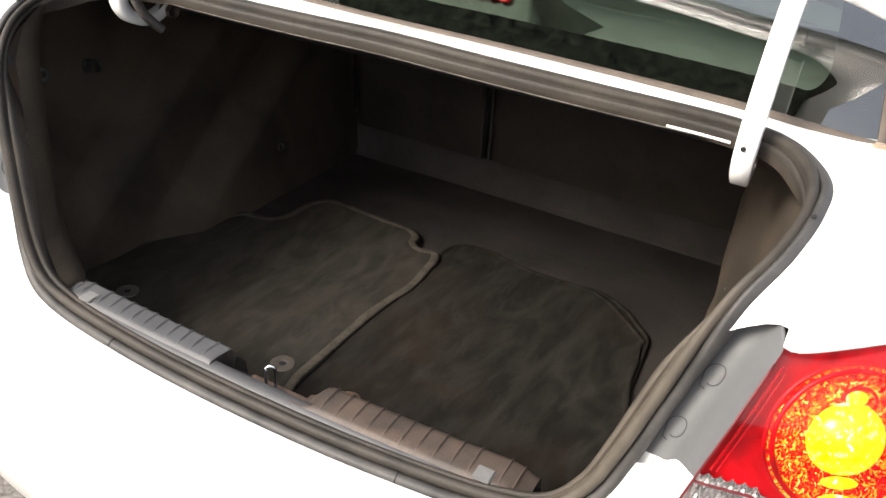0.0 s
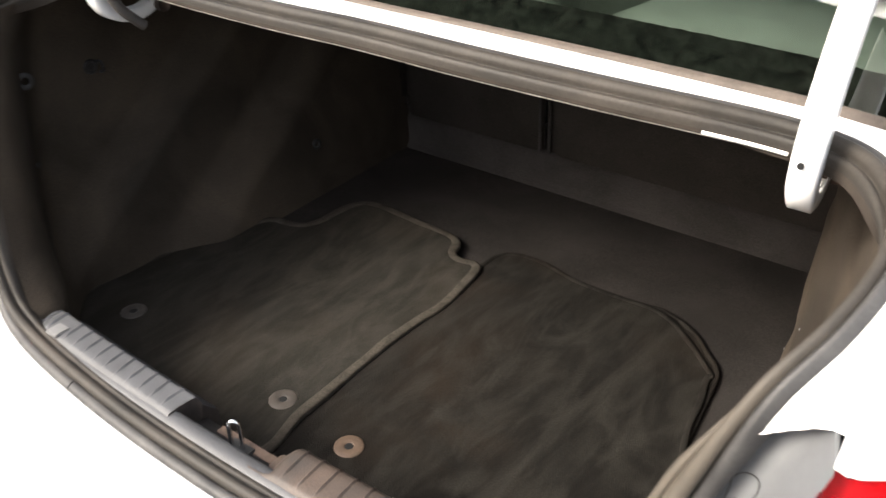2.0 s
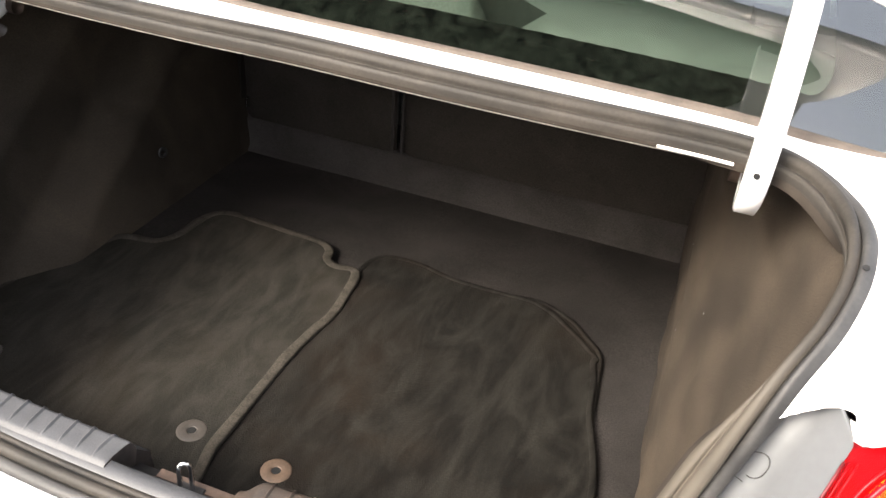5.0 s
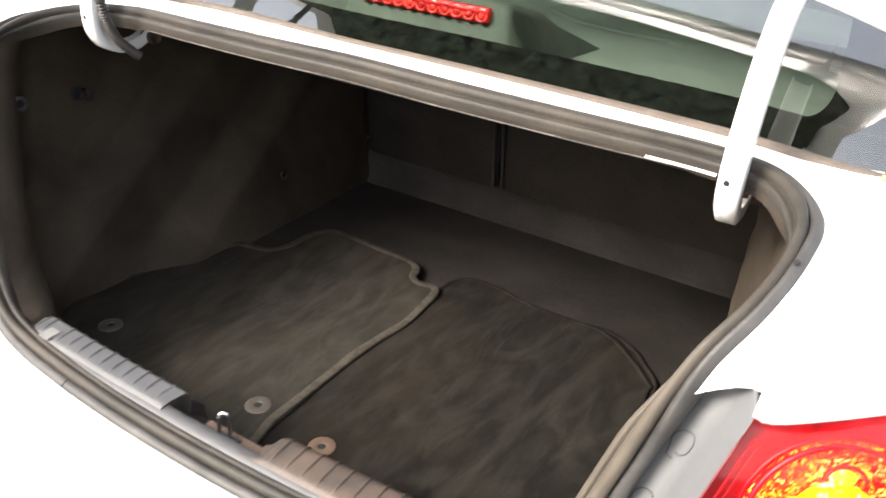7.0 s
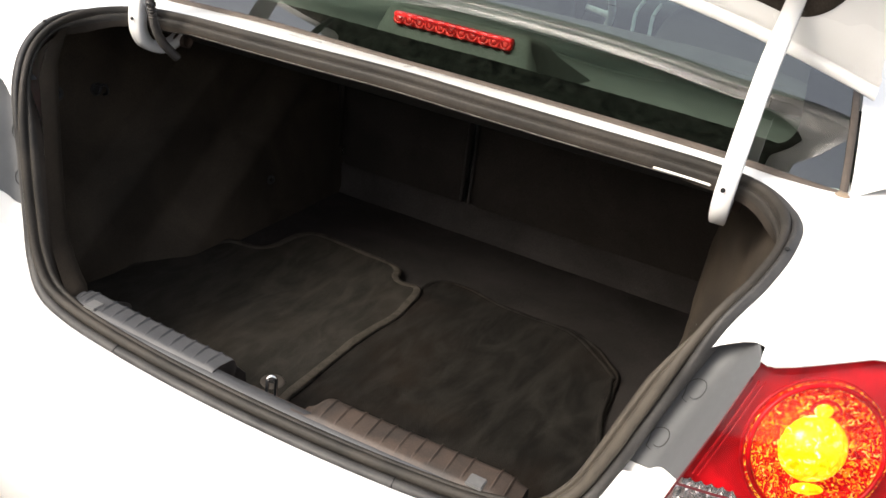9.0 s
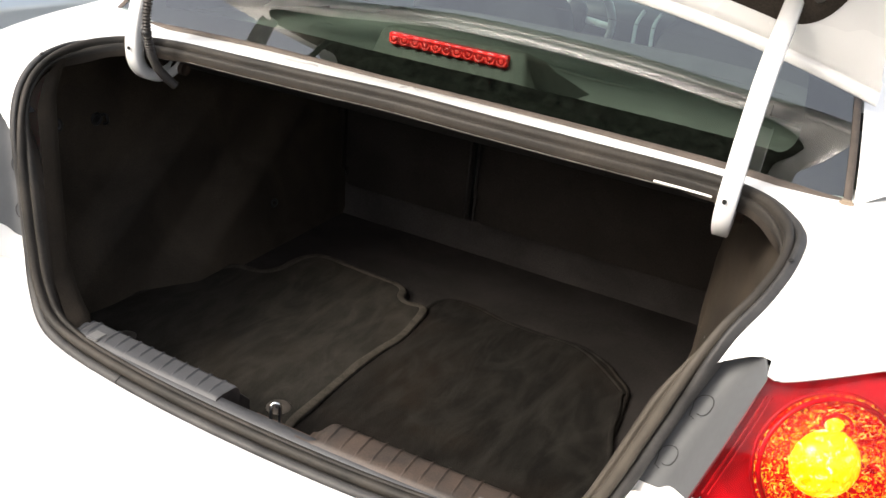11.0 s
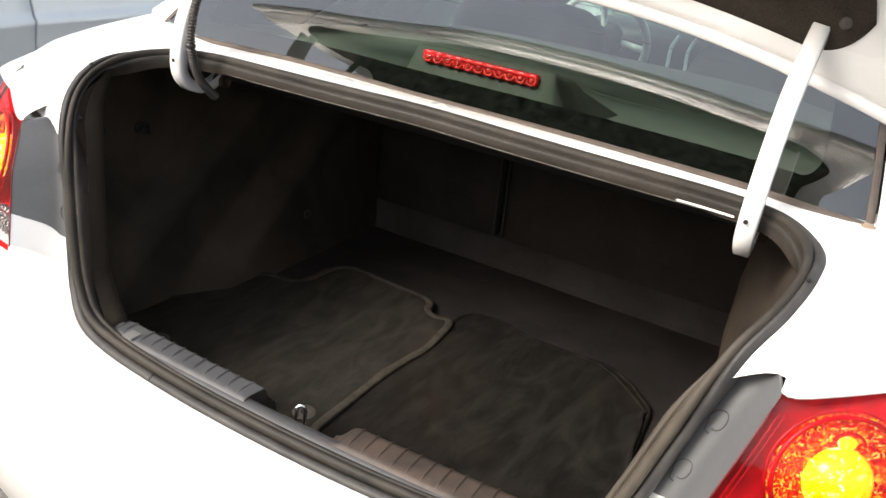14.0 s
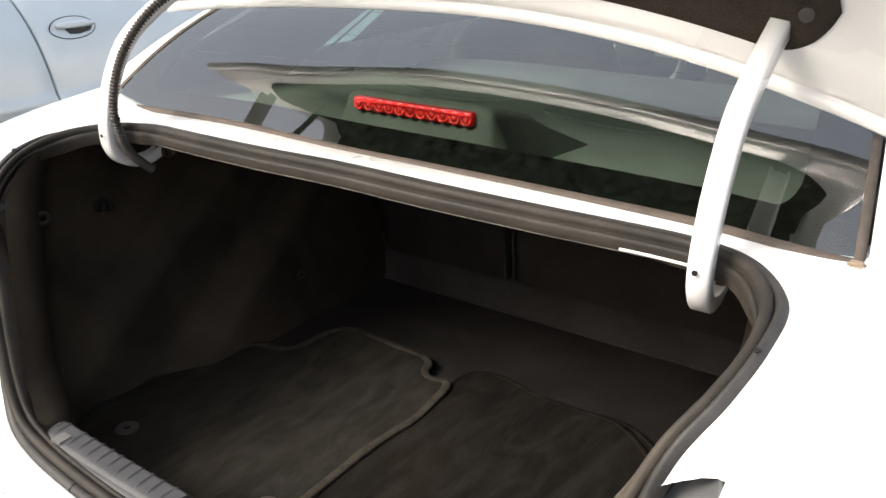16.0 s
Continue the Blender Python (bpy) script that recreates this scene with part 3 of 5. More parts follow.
def build_lining():
    ys = [0, 0.01, 0.02, 0.035, 0.05, 0.07, 0.09, 0.12, 0.15, 0.18] + list(np.linspace(0.20, 1.11, 64))
    zs = list(np.linspace(FLOOR_Z - 0.004, 1.078, 58))
    for side, fn, name in ((-1, left_wall_x, "left_lining"), (1, right_wall_x, "right_lining")):
        rows = []
        for z in zs:
            row = []
            for d in ys:
                zz = max(z, 0.69)
                y = open_y(zz) + d * (1.11 - open_y(zz)) / 1.11
                k = smooth01((d - 0.03) / 0.20) if side < 0 else smooth01(d / 0.06)
                xo = (open_x(zz) + 0.004 + 0.30 * min(d, 0.06)) if z >= 0.69 else 0.40 + (0.69 - z) * 0.3
                if side > 0:                                 # runs on behind the rim
                    xo = max(open_x(zz) + 0.018, fn(y, z) - 0.004) if z >= 0.69 else max(xo, lerp(xo, fn(y, z), smooth01((z - 0.60) / 0.09)))
                x = lerp(side * xo, fn(y, z), k)
                row.append(Vector((x, y, z)))
            rows.append(row)
        part(name, grid(rows), LINING, car, "dark felt side lining of the trunk")
    # floor
    rows = []
    for y in np.linspace(0.035, 1.085, 40):
        rows.append([Vector((lerp(-0.74, 0.60, k / 40), y, FLOOR_Z + 0.0025 * noise.noise(Vector((k * 0.15, y * 5, 0))))) for k in range(41)])
    part("floor_carpet", grid(rows), CARPET, car, "black trunk floor carpet")
    # step at the front end of the floor, then the seat back
    prof = [(1.07, FLOOR_Z - 0.01), (1.074, FLOOR_Z + 0.006), (1.081, 0.523), (1.088, 0.535), (1.094, 0.555), (1.098, 0.570), (1.101, 0.580), (1.106, 0.588), (1.114, 0.592), (1.16, 0.592)]
    rows = [[Vector((x, y, z + 0.002 * noise.noise(Vector((x * 7, y * 9, z))))) for x in np.linspace(-0.72, 0.66, 50)] for y, z in prof]
    part("floor_step", grid(rows), STEPCARPET, car, "charcoal carpeted step before the seat backs")
    for x0, x1 in ((-0.59, -0.192), (-0.180, 0.66)):
        rows = []
        for z in np.linspace(0.585, 1.08, 16):
            y = 1.109 - 0.08 * (z - 0.585)
            rr = []
            for k in range(25):
                x = lerp(x0, x1, k / 24)
                e = min(x - x0, x1 - x)
                rr.append(Vector((x, y + 0.010 * (1 - smooth01(e / 0.018)), z)))
            rows.append(rr)
        part("seat_back", grid(rows), SEATFELT, car, "dark carpeted folding seat back")
    for x in (-0.198, -0.174):
        part("seat_piping", tube([Vector((x, 1.106 - 0.08 * (z - 0.585), z)) for z in (0.592, 0.70, 0.85, 1.0, 1.07)], 0.0040, 8), STEPCARPET, car)
    # post and small latch hardware at the far left corner
    part("corner_post", box(-0.665, -0.588, 1.075, 1.13, 0.60, 1.06, 0.014, 3), SEATFELT, car)
    part("seat_bracket", box(-0.622, -0.590, 1.045, 1.06, 0.545, 0.572, 0.006), mat("bracket_steel", (0.12, 0.11, 0.10), 0.5, 0.5, var=0.2, scale=60), car, "small steel seat bracket")
    part("seat_bracket", box(-0.578, -0.570, 1.085, 1.10, 0.62, 0.65, 0.003), CHROME, car)
    # underside of the shelf, closing the trunk above
    rows = [[Vector((x, y, 1.045 + 0.04 * smooth01((0.40 - y) / 0.06))) for x in np.linspace(-0.74, 0.70, 12)] for y in (0.345, 0.37, 0.40, 0.45, 0.7, 1.12)]
    part("trunk_ceiling", grid(rows), BLACK, car)


build_lining()


def build_sill():
    """Ribbed plastic guard in two halves, either side of the latch."""
    for side in (-1, 1):
        x0, x1 = (0.084, 0.405) if side < 0 else (0.058, 0.405)
        cuts = [0.104 + 0.0245 * k for k in range(10)] + [0.366, 0.385]
        xs = [x0 + d for d in ((0, 0.002, 0.005) if side < 0 else (0, 0.006, 0.012, 0.018, 0.024, 0.030, 0.036))]
        for c in cuts:
            xs += [c - 0.004, c - 0.0024, c - 0.0016, c - 0.0006, c + 0.0006, c + 0.0016, c + 0.0024, c + 0.004]
        xs += [x1 - 0.01, x1]
        prof = [(-0.036, 0.690), (-0.032, 0.701), (-0.025, 0.7035), (-0.016, 0.704), (-0.008, 0.7045), (0.002, 0.7050), (0.010, 0.7055), (0.017, 0.705), (0.023, 0.701), (0.027, 0.692), (0.032, 0.67), (0.038, 0.60), (0.046, 0.505)]
        rows = []
        for x in xs:
            bow = 0.012 * (x / 0.4) ** 2 + 0.006
            dip = -0.0030 if any(abs(x - c) < 0.0008 for c in cuts) else 0
            if side < 0:
                sink = 0.002 * (1 - smooth01((x - x0) / 0.004))
            else:
                sink = 0.030 * (1 - smooth01((x - x0) / 0.038))
            row = []
            for j, (y, z) in enumerate(prof):
                y = y * (0.45 if side < 0 and 0 < y and j < 10 else 1.0)
                g = dip if 3 <= j <= 9 else 0
                xx = x - 0.014 * max(0, j - 3) / 9 * (1 - smooth01((x - x0) / 0.05)) if side < 0 else x
                row.append(Vector((side * xx, y + bow, z - g - (sink + 0.012 * smooth01((x - 0.372) / 0.033) if 1 < j < 11 else 0))))
            rows.append(row)
        sill = part("sill_guard", grid(rows), DUSTSILL if side > 0 else SILL, car, "ribbed plastic sill guard with brown dust" if side > 0 else "ribbed grey plastic sill guard")
        bow = 0.012 * (0.345 / 0.4) ** 2 + 0.006
        part("sill_tab", box(side * 0.345 - 0.012, side * 0.345 + 0.012, -0.034 + bow, -0.010 + bow, 0.701, 0.7062, 0.0015), TAB, sill, "pale grey square clip cover")
        # closed end towards the latch
        cap = rows[0]
        mid = Vector((cap[0].x, 0.01, 0.60))
        part("sill_end", ([*cap, mid], [(k, k + 1, len(cap)) for k in range(len(cap) - 1)], False), CHEEK if side < 0 else SILL, sill)
    # front lip running under the whole guard, and the trough of the latch
    rows = []
    for x in np.linspace(-0.40, 0.40, 60):
        bow = 0.012 * (x / 0.4) ** 2 + 0.006
        rows.append([Vector((x, y + bow, z)) for y, z in ((-0.046, 0.688), (-0.040, 0.6965), (-0.030, 0.699), (-0.020, 0.6985), (-0.014, 0.690), (-0.012, 0.668))])
    part("sill_lip", grid(rows), SILL, car)
    rows = [[Vector((x, y, z)) for x in np.linspace(-0.10, 0.10, 9)] for y, z in ((-0.012, 0.672), (0.006, 0.664), (0.022, 0.664), (0.024, 0.60), (0.03, 0.51))]
    part("latch_trough", grid(rows), BLACK, car)
    part("latch_ledge", box(-0.048, 0.080, 0.010, 0.026, 0.656, 0.665, 0.002), LEDGE, car, "dusty brown painted ledge behind the latch")
    # striker loop
    loop = [Vector((-0.0045, 0.002, 0.655)), Vector((-0.0045, 0.002, 0.701)), Vector((-0.0035, 0.0035, 0.7095)), Vector((0.0005, 0.006, 0.712)), Vector((0.0045, 0.0085, 0.7095)), Vector((0.0055, 0.010, 0.701)), Vector((0.0055, 0.010, 0.655))]
    striker = part("striker", tube(spline(loop, 40), 0.0030, 12), CHROME, car, "chromed steel latch striker loop")
    part("striker_plate", box(-0.018, 0.02, -0.006, 0.018, 0.662, 0.667, 0.0015), BLACK, striker)


build_sill()


def build_wall_hardware():
    def on_left(y, z):
        k = smooth01((y - open_y(z) - 0.03) / 0.20)
        return Vector((lerp(-open_x(z) - 0.022, left_wall_x(y, z), k), y, z))
    hook = part("hook", join(disc(on_left(0.365, 0.90), (1, 0, 0), 0.014, 0.008, 0.004), disc(on_left(0.365, 0.90) + Vector((0.001, 0, 0)), (1, 0, 0), 0.008, 0, 0.001)), BLACK, car, "black plastic bag hook")
    part("hook_tongue", tube(spline([on_left(0.375, 0.905) + Vector((d, e, f)) for d, e, f in ((0, 0, 0), (0.014, 0.004, 0.004), (0.016, 0.006, -0.012), (0.006, 0.004, -0.018))], 12), 0.003, 8), BLACK, hook)
    for y, z, r in ((0.20, 0.94, 0.014), (0.775, 0.63, 0.012), (0.20, 0.78, 0.004)):
        part("trim_clip", disc(on_left(y, z), (1, -0.2, 0.1), r, r * 0.45, 0.004), BLACK, car, "round black trim clip")
    for y, z in ((0.46, 0.80), (0.55, 0.70), (0.72, 0.76)):
        x = right_wall_x(y, z)
        part("lint_speck", disc((x - 0.001, y, z), (-1, 0, 0), 0.0018, 0, 0.001, 8), TAB, car)
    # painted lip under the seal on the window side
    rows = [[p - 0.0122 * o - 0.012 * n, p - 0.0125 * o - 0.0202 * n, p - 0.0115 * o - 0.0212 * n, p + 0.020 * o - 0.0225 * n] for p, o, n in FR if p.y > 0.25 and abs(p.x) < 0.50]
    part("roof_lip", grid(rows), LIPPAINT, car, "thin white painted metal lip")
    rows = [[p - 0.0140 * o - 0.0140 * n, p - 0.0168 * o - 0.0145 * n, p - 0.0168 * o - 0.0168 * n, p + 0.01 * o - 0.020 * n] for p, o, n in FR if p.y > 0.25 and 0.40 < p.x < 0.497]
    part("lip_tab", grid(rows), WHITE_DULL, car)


build_wall_hardware()


# ---- tail lamps ----
def lamp_surface(side, x, z, back=0.0):
    y = rear_y(x, z) + 0.004
    return Vector((side * x - (0.012 if side < 0 else 0.0), y + back, z))


def lamp_in(z):
    """Inner edge of the lens."""
    return float(np.interp(z, [0.80, 0.872, 0.999], [0.567, 0.587, 0.624]))


def patch(side, xa, xb, za, zb, back=0.0, nu=26, nv=20, hole=None):
    rows = []
    for j in (range(nv) if side > 0 else range(nv - 1, -1, -1)):
        row = []
        for i in range(nu):
            u, v = i / (nu - 1), j / (nv - 1)
            x0 = lerp(0.59, xb, u)
            z = lerp(za(x0), zb(x0), v)
            x = lerp(xa(z), xb, u)
            row.append(lamp_surface(side, x, z, back))
        rows.append(row)
    return grid(rows)


def build_tail_lamp(side):
    cx, cz, R = 0.705, 0.915, 0.082
    top = lambda x: lamp_top(x)
    mid = lambda x: 0.853 - 0.030 * smooth01((x - 0.635) / 0.045)
    low = lambda x: 0.808
    base = lambda x: 0.799
    lamp = part("tail_lamp", patch(side, lamp_in, 0.875, lambda x: mid(x) - 0.012, top, 0.03), RED, car, "red tail lamp with a lit amber indicator")
    part("lens", patch(side, lamp_in, 0.88, mid, top), CLEAR, lamp, "glossy clear outer lens")
    part("reversing_lens", patch(side, lamp_in, 0.87, low, mid, 0.0), CLEAR, lamp, "clear ribbed reversing lens")
    edge = [lamp_surface(side, x, lamp_top(x) + 0.001, 0.001) for x in np.linspace(0.630, 0.875, 24)]
    part("lens_rim", tube(edge, 0.0013, 6), LENSRIM, lamp, "dark red moulded lens edge")
    edge = [lamp_surface(side, lamp_in(z) - 0.0005, z, -0.0005) for z in np.linspace(0.806, 0.984, 16)]
    part("lens_rim", tube(edge, 0.0013, 6), LENSRIM, lamp)
    # ridges along the inner edge of the red housing
    for d, r in ((0.010, 0.0013), (0.016, 0.0009)):
        edge = [lamp_surface(side, lamp_in(z) + d, z, 0.012) for z in np.linspace(0.862, 0.976, 16)]
        part("housing_ridge", tube(edge, r, 6), RED, lamp)
    # fluted silver reflector behind the clear strip
    rows = []
    for j in (range(13) if side > 0 else range(12, -1, -1)):
        row = []
        for i in range(121):
            x = lerp(0.582, 0.865, i / 120)
            z = lerp(0.809, mid(x), j / 12)
            x = max(x, lamp_in(z) + 0.002)
            flute = 0.006 * abs(math.sin(math.pi * (i / 5 + 0.5 * (j // 5))))
            row.append(lamp_surface(side, x, z, 0.020 - flute))
        rows.append(row)
    part("reversing_reflector", grid(rows), SILVERED, lamp, "fluted silver reflector of the reversing lamp")
    edge = [lamp_surface(side, x, mid(x), 0.001) for x in np.linspace(lamp_in(0.853), 0.645, 20)]
    part("lens_rim", tube(edge, 0.0016, 6), LENSRIM, lamp)
    part("lower_strip", patch(side, lamp_in, 0.872, base, lambda x: 0.809, -0.002, 20, 4), RED, lamp)
    # body sheet turned in behind the upper edge of the lamp
    xs = np.linspace(0.621, 0.862, 30)
    rows = [[lamp_surface(side, x, sheet_edge(x) + dz, back) for x in xs] for dz, back in ((0.060, 0.100), (0.034, 0.060), (0.018, 0.028), (0.010, 0.008), (0.005, 0.000), (0.001, -0.002), (-0.002, 0.001), (-0.003, 0.012), (-0.003, 0.030))]
    part("body_edge", grid(rows), WHITE, car)
    # round indicator: bezel, faceted bowl, amber cover
    c = lamp_surface(side, cx, cz, 0.022)
    n = Vector((side * 0.42, -0.86, 0.28)).normalized()
    s = n.orthogonal().normalized()
    u = n.cross(s)
    ring = [c + (R * (math.cos(a) * s + math.sin(a) * u)) for a in [2 * math.pi * k / 64 for k in range(64)]]
    part("bezel", tube(ring, 0.0020, 8, closed=True), RED, lamp, "red bezel ring")
    def around(radius, depth, count=64, a0=0.0, a1=2 * math.pi, closed=True):
        return [c + radius * (math.cos(q) * s + math.sin(q) * u) + depth * n for q in [lerp(a0, a1, k / (count if closed else count - 1)) for k in range(count)]]
    rings = [1.0 - 0.72 * k / 16 for k in range(17)]
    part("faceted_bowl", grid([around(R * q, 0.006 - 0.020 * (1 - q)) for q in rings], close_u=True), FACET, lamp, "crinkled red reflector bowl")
    part("bowl_step", tube(around(R * 0.93, 0.006), 0.0028, 8, closed=True), RED, lamp)
    part("bulb_cover", grid([around(0.040 * math.cos(q), 0.030 * math.sin(q) - 0.010, 48) for q in [math.pi / 2 * k / 14 for k in range(14)] + [1.565]], close_u=True), AMBER, lamp, "glowing amber indicator cover")
    # short hood over the globe; reflected glare above and below added as glowing patches
    up = (Vector((0, 0, 1)) - n * n.z).normalized()
    across = n.cross(up)

    def glow(w, wide, high, lift):
        rows = [[c + w * up + q * (wide * math.cos(a) * across + high * math.sin(a) * up) + (lift + 0.004 * (1 - q * q)) * n for a in [2 * math.pi * k / 24 for k in range(24)]] for q in (1.0, 0.8, 0.55, 0.3, 0.02)]
        return grid(rows, close_u=True)
    h = c + 0.045 * up + 0.006 * n
    part("bulb_hood", tube([h + 0.017 * math.cos(q) * across + 0.014 * math.sin(q) * up for q in [math.pi * k / 16 for k in range(17)]], 0.0020, 6), RED, lamp)
    part("upper_glare", glow(0.046, 0.011, 0.008, 0.001), AMBER, lamp, "glowing patch added for glare over the amber bulb")
    for w, wide, high in ((-0.045, 0.019, 0.007), (-0.066, 0.020, 0.008)):
        part("lower_glare", glow(w, wide, high, 0.002), AMBER, lamp, "glowing patch added for glare under the bulb")
    # grey housing cheek and the panel between lamp and seal
    def pocket_rows(z):
        xi = lamp_in(z)
        fr = lamp_surface(side, xi, z)
        xo, yo = open_x(z) + 0.046, open_y(z) + 0.004
        xm = lerp(xi, xo, 0.45)
        ym = max(fr.y + 0.055, yo)
        return xi, fr, xo, yo, xm, ym
    tops = (0.996, 1.001, 1.010, 1.006, 0.996)
    feet = (0.858, 0.834, 0.816, 0.811, 0.808)

    def across_panel(zs):
        """One row over the soft bend of the panel, from the lamp to the seal, with a height at each of five stations."""
        pts = []
        for c, z in enumerate(zs):
            xi, fr, xo, yo, xm, ym = pocket_rows(z)
            front = fr + Vector((side * -0.001, -0.001, 0))
            bend = Vector((side * lerp(xi, xo, 0.46), ym - 0.010, z))
            end = Vector((side * xo, lerp(ym, yo, 0.35), z))
            pts.append((front, lerp(front, bend, 0.72), lerp(bend, end, 0.10) + (front - bend) * 0.05, lerp(bend, end, 0.45), end)[c])
        return spline(pts, 21)

    def panel_rows(low, high, steps):
        return [across_panel([lerp(a, b, k / steps) for a, b in zip(low, high)]) for k in range(steps + 1)]
    rows = panel_rows(feet, tops, 20)
    for dy, dz in ((0.002, 0.0020), (0.006, 0.0034), (0.013, 0.0042), (0.024, 0.0044)):
        rows.append([p + Vector((-side * 0.1 * dy, dy, dz)) for p in rows[20]])
    pocket = part("lamp_panel", grid(rows), GREY_PANEL, car, "grey filler panel with two keyhole covers beside the tail lamp")
    part("body_edge", grid(panel_rows([z - 0.05 for z in feet], [z - 0.0005 for z in feet], 8)), WHITE, car)

    def on_panel(t, z):
        """A point of the flat of the panel: t from its bend to the seal."""
        row = across_panel([z] * 5)
        k = 11 + 9 * min(max(t, 0.0), 0.999)
        return lerp(row[int(k)], row[int(k) + 1], k - int(k))
    for z in (0.853, 0.924):
        mid_point, right, above = on_panel(0.42, z), on_panel(0.62, z), on_panel(0.42, z + 0.01)
        out = (right - mid_point).cross(above - mid_point).normalized()
        out = -out if out.y > 0 else out
        per = 0.20 / (right - mid_point).length              # share of the flat for each metre
        turn = [math.radians(w) for w in range(-100, 216, 15)]
        path = [(0.0125 * math.cos(q), 0.0125 * math.sin(q)) for q in turn]
        path += [(path[-1][0] + 0.002, path[-1][1] - 0.011), (path[-1][0] + 0.009, path[-1][1] - 0.012)]
        part("keyhole_cover", tube([on_panel(0.42 - w * per, z + h) + 0.0006 * out for w, h in path], 0.0006, 5), BLACK, pocket)


for side in (1, -1):
    build_tail_lamp(side)


# ---- hinges and lid ----
def build_hinge(side):
    x = side * (0.514 if side > 0 else 0.530)
    yz = [(0.39, 1.062), (0.372, 1.046), (0.345, 1.038), (0.314, 1.042), (0.290, 1.056), (0.277, 1.083), (0.280, 1.13), (0.300, 1.19), (0.338, 1.25), (0.396, 1.292), (0.448, 1.320), (0.484, 1.338)]
    path = spline([(x, y, z) for y, z in yz], 44)
    rows = []
    w, d = 0.0132, 0.010
    prof = [(-w, d), (-w, -d * 0.6), (-w * 0.85, -d), (w * 0.85, -d), (w, -d * 0.6), (w, d), (w * 0.85, d), (w * 0.85, -d * 0.6), (-w * 0.85, -d * 0.6), (-w * 0.85, d)]
    for i, p in enumerate(path):
        t = (path[min(i + 1, 43)] - path[max(i - 1, 0)]).normalized()
        nrm = Vector((1, 0, 0)).cross(t).normalized()        # towards the outer side of the bend
        k = 0.64 + 0.36 * smooth01(i / 22)
        rows.append([p + Vector((a * k, 0, 0)) - nrm * b for a, b in prof])
    arm = part("hinge_arm", grid(rows, close_u=True), WHITE, car, "white curved gooseneck hinge arm")
    part("hinge_hole", disc((x - side * 0.002, 0.2625, 1.098), (0, -1, 0.0), 0.0034, 0, 0.0012, 16), HOLE, arm)
    part("hinge_pivot", tube([Vector((x - 0.02, 0.385, 1.045)), Vector((x + 0.02, 0.385, 1.045))], 0.012, 12), LEDGE, arm)
    if side < 0:
        run = [(-0.474, 0.316, 1.034), (-0.477, 0.304, 1.045), (-0.482, 0.284, 1.068), (-0.487, 0.272, 1.10), (-0.490, 0.268, 1.15), (-0.496, 0.287, 1.205), (-0.497, 0.320, 1.255), (-0.47, 0.355, 1.305), (-0.43, 0.40, 1.345), (-0.40, 0.47, 1.38)]
        part("wiring_loom", tube(spline(run, 560), 0.0072, 10, ridges=lambda i: 1.16 if i % 6 < 3 else 0.82), WIRELOOM, arm, "corrugated black wiring loom")
        part("cable_tie", tube([Vector((-0.489, 0.264, 1.128)), Vector((-0.489, 0.268, 1.136))], 0.0088, 12), BLACK, arm)
    return arm


for side in (1, -1):
    build_hinge(side)


def lid_edge(x):
    return 1.311 - (0.215 if x > 0 else 0.085) * x * x


def lid_front(x):
    return 0.556 - (0.15 if x > 0 else 0.03) * x * x


def lid_width(s):
    s = min(s, 0.34)
    return 0.655 - 0.1 * s - 0.65 * s * s


LEAN = radians(-13)


def lid_skin(a, s, deep=0.0):
    """A point of the open lid: a across from -1 to 1, s along it from the front edge, deep under the outer skin."""
    d = deep + 0.055 * a * a * (s / 0.45) - 0.010 * math.sin(math.pi * min(s / 0.46, 1))
    return Vector((a * lid_width(s), lid_front(0.655 * a) + s * math.sin(LEAN) - d * math.cos(LEAN), lid_edge(0.655 * a) + 0.012 + s * math.cos(LEAN) + d * math.sin(LEAN)))


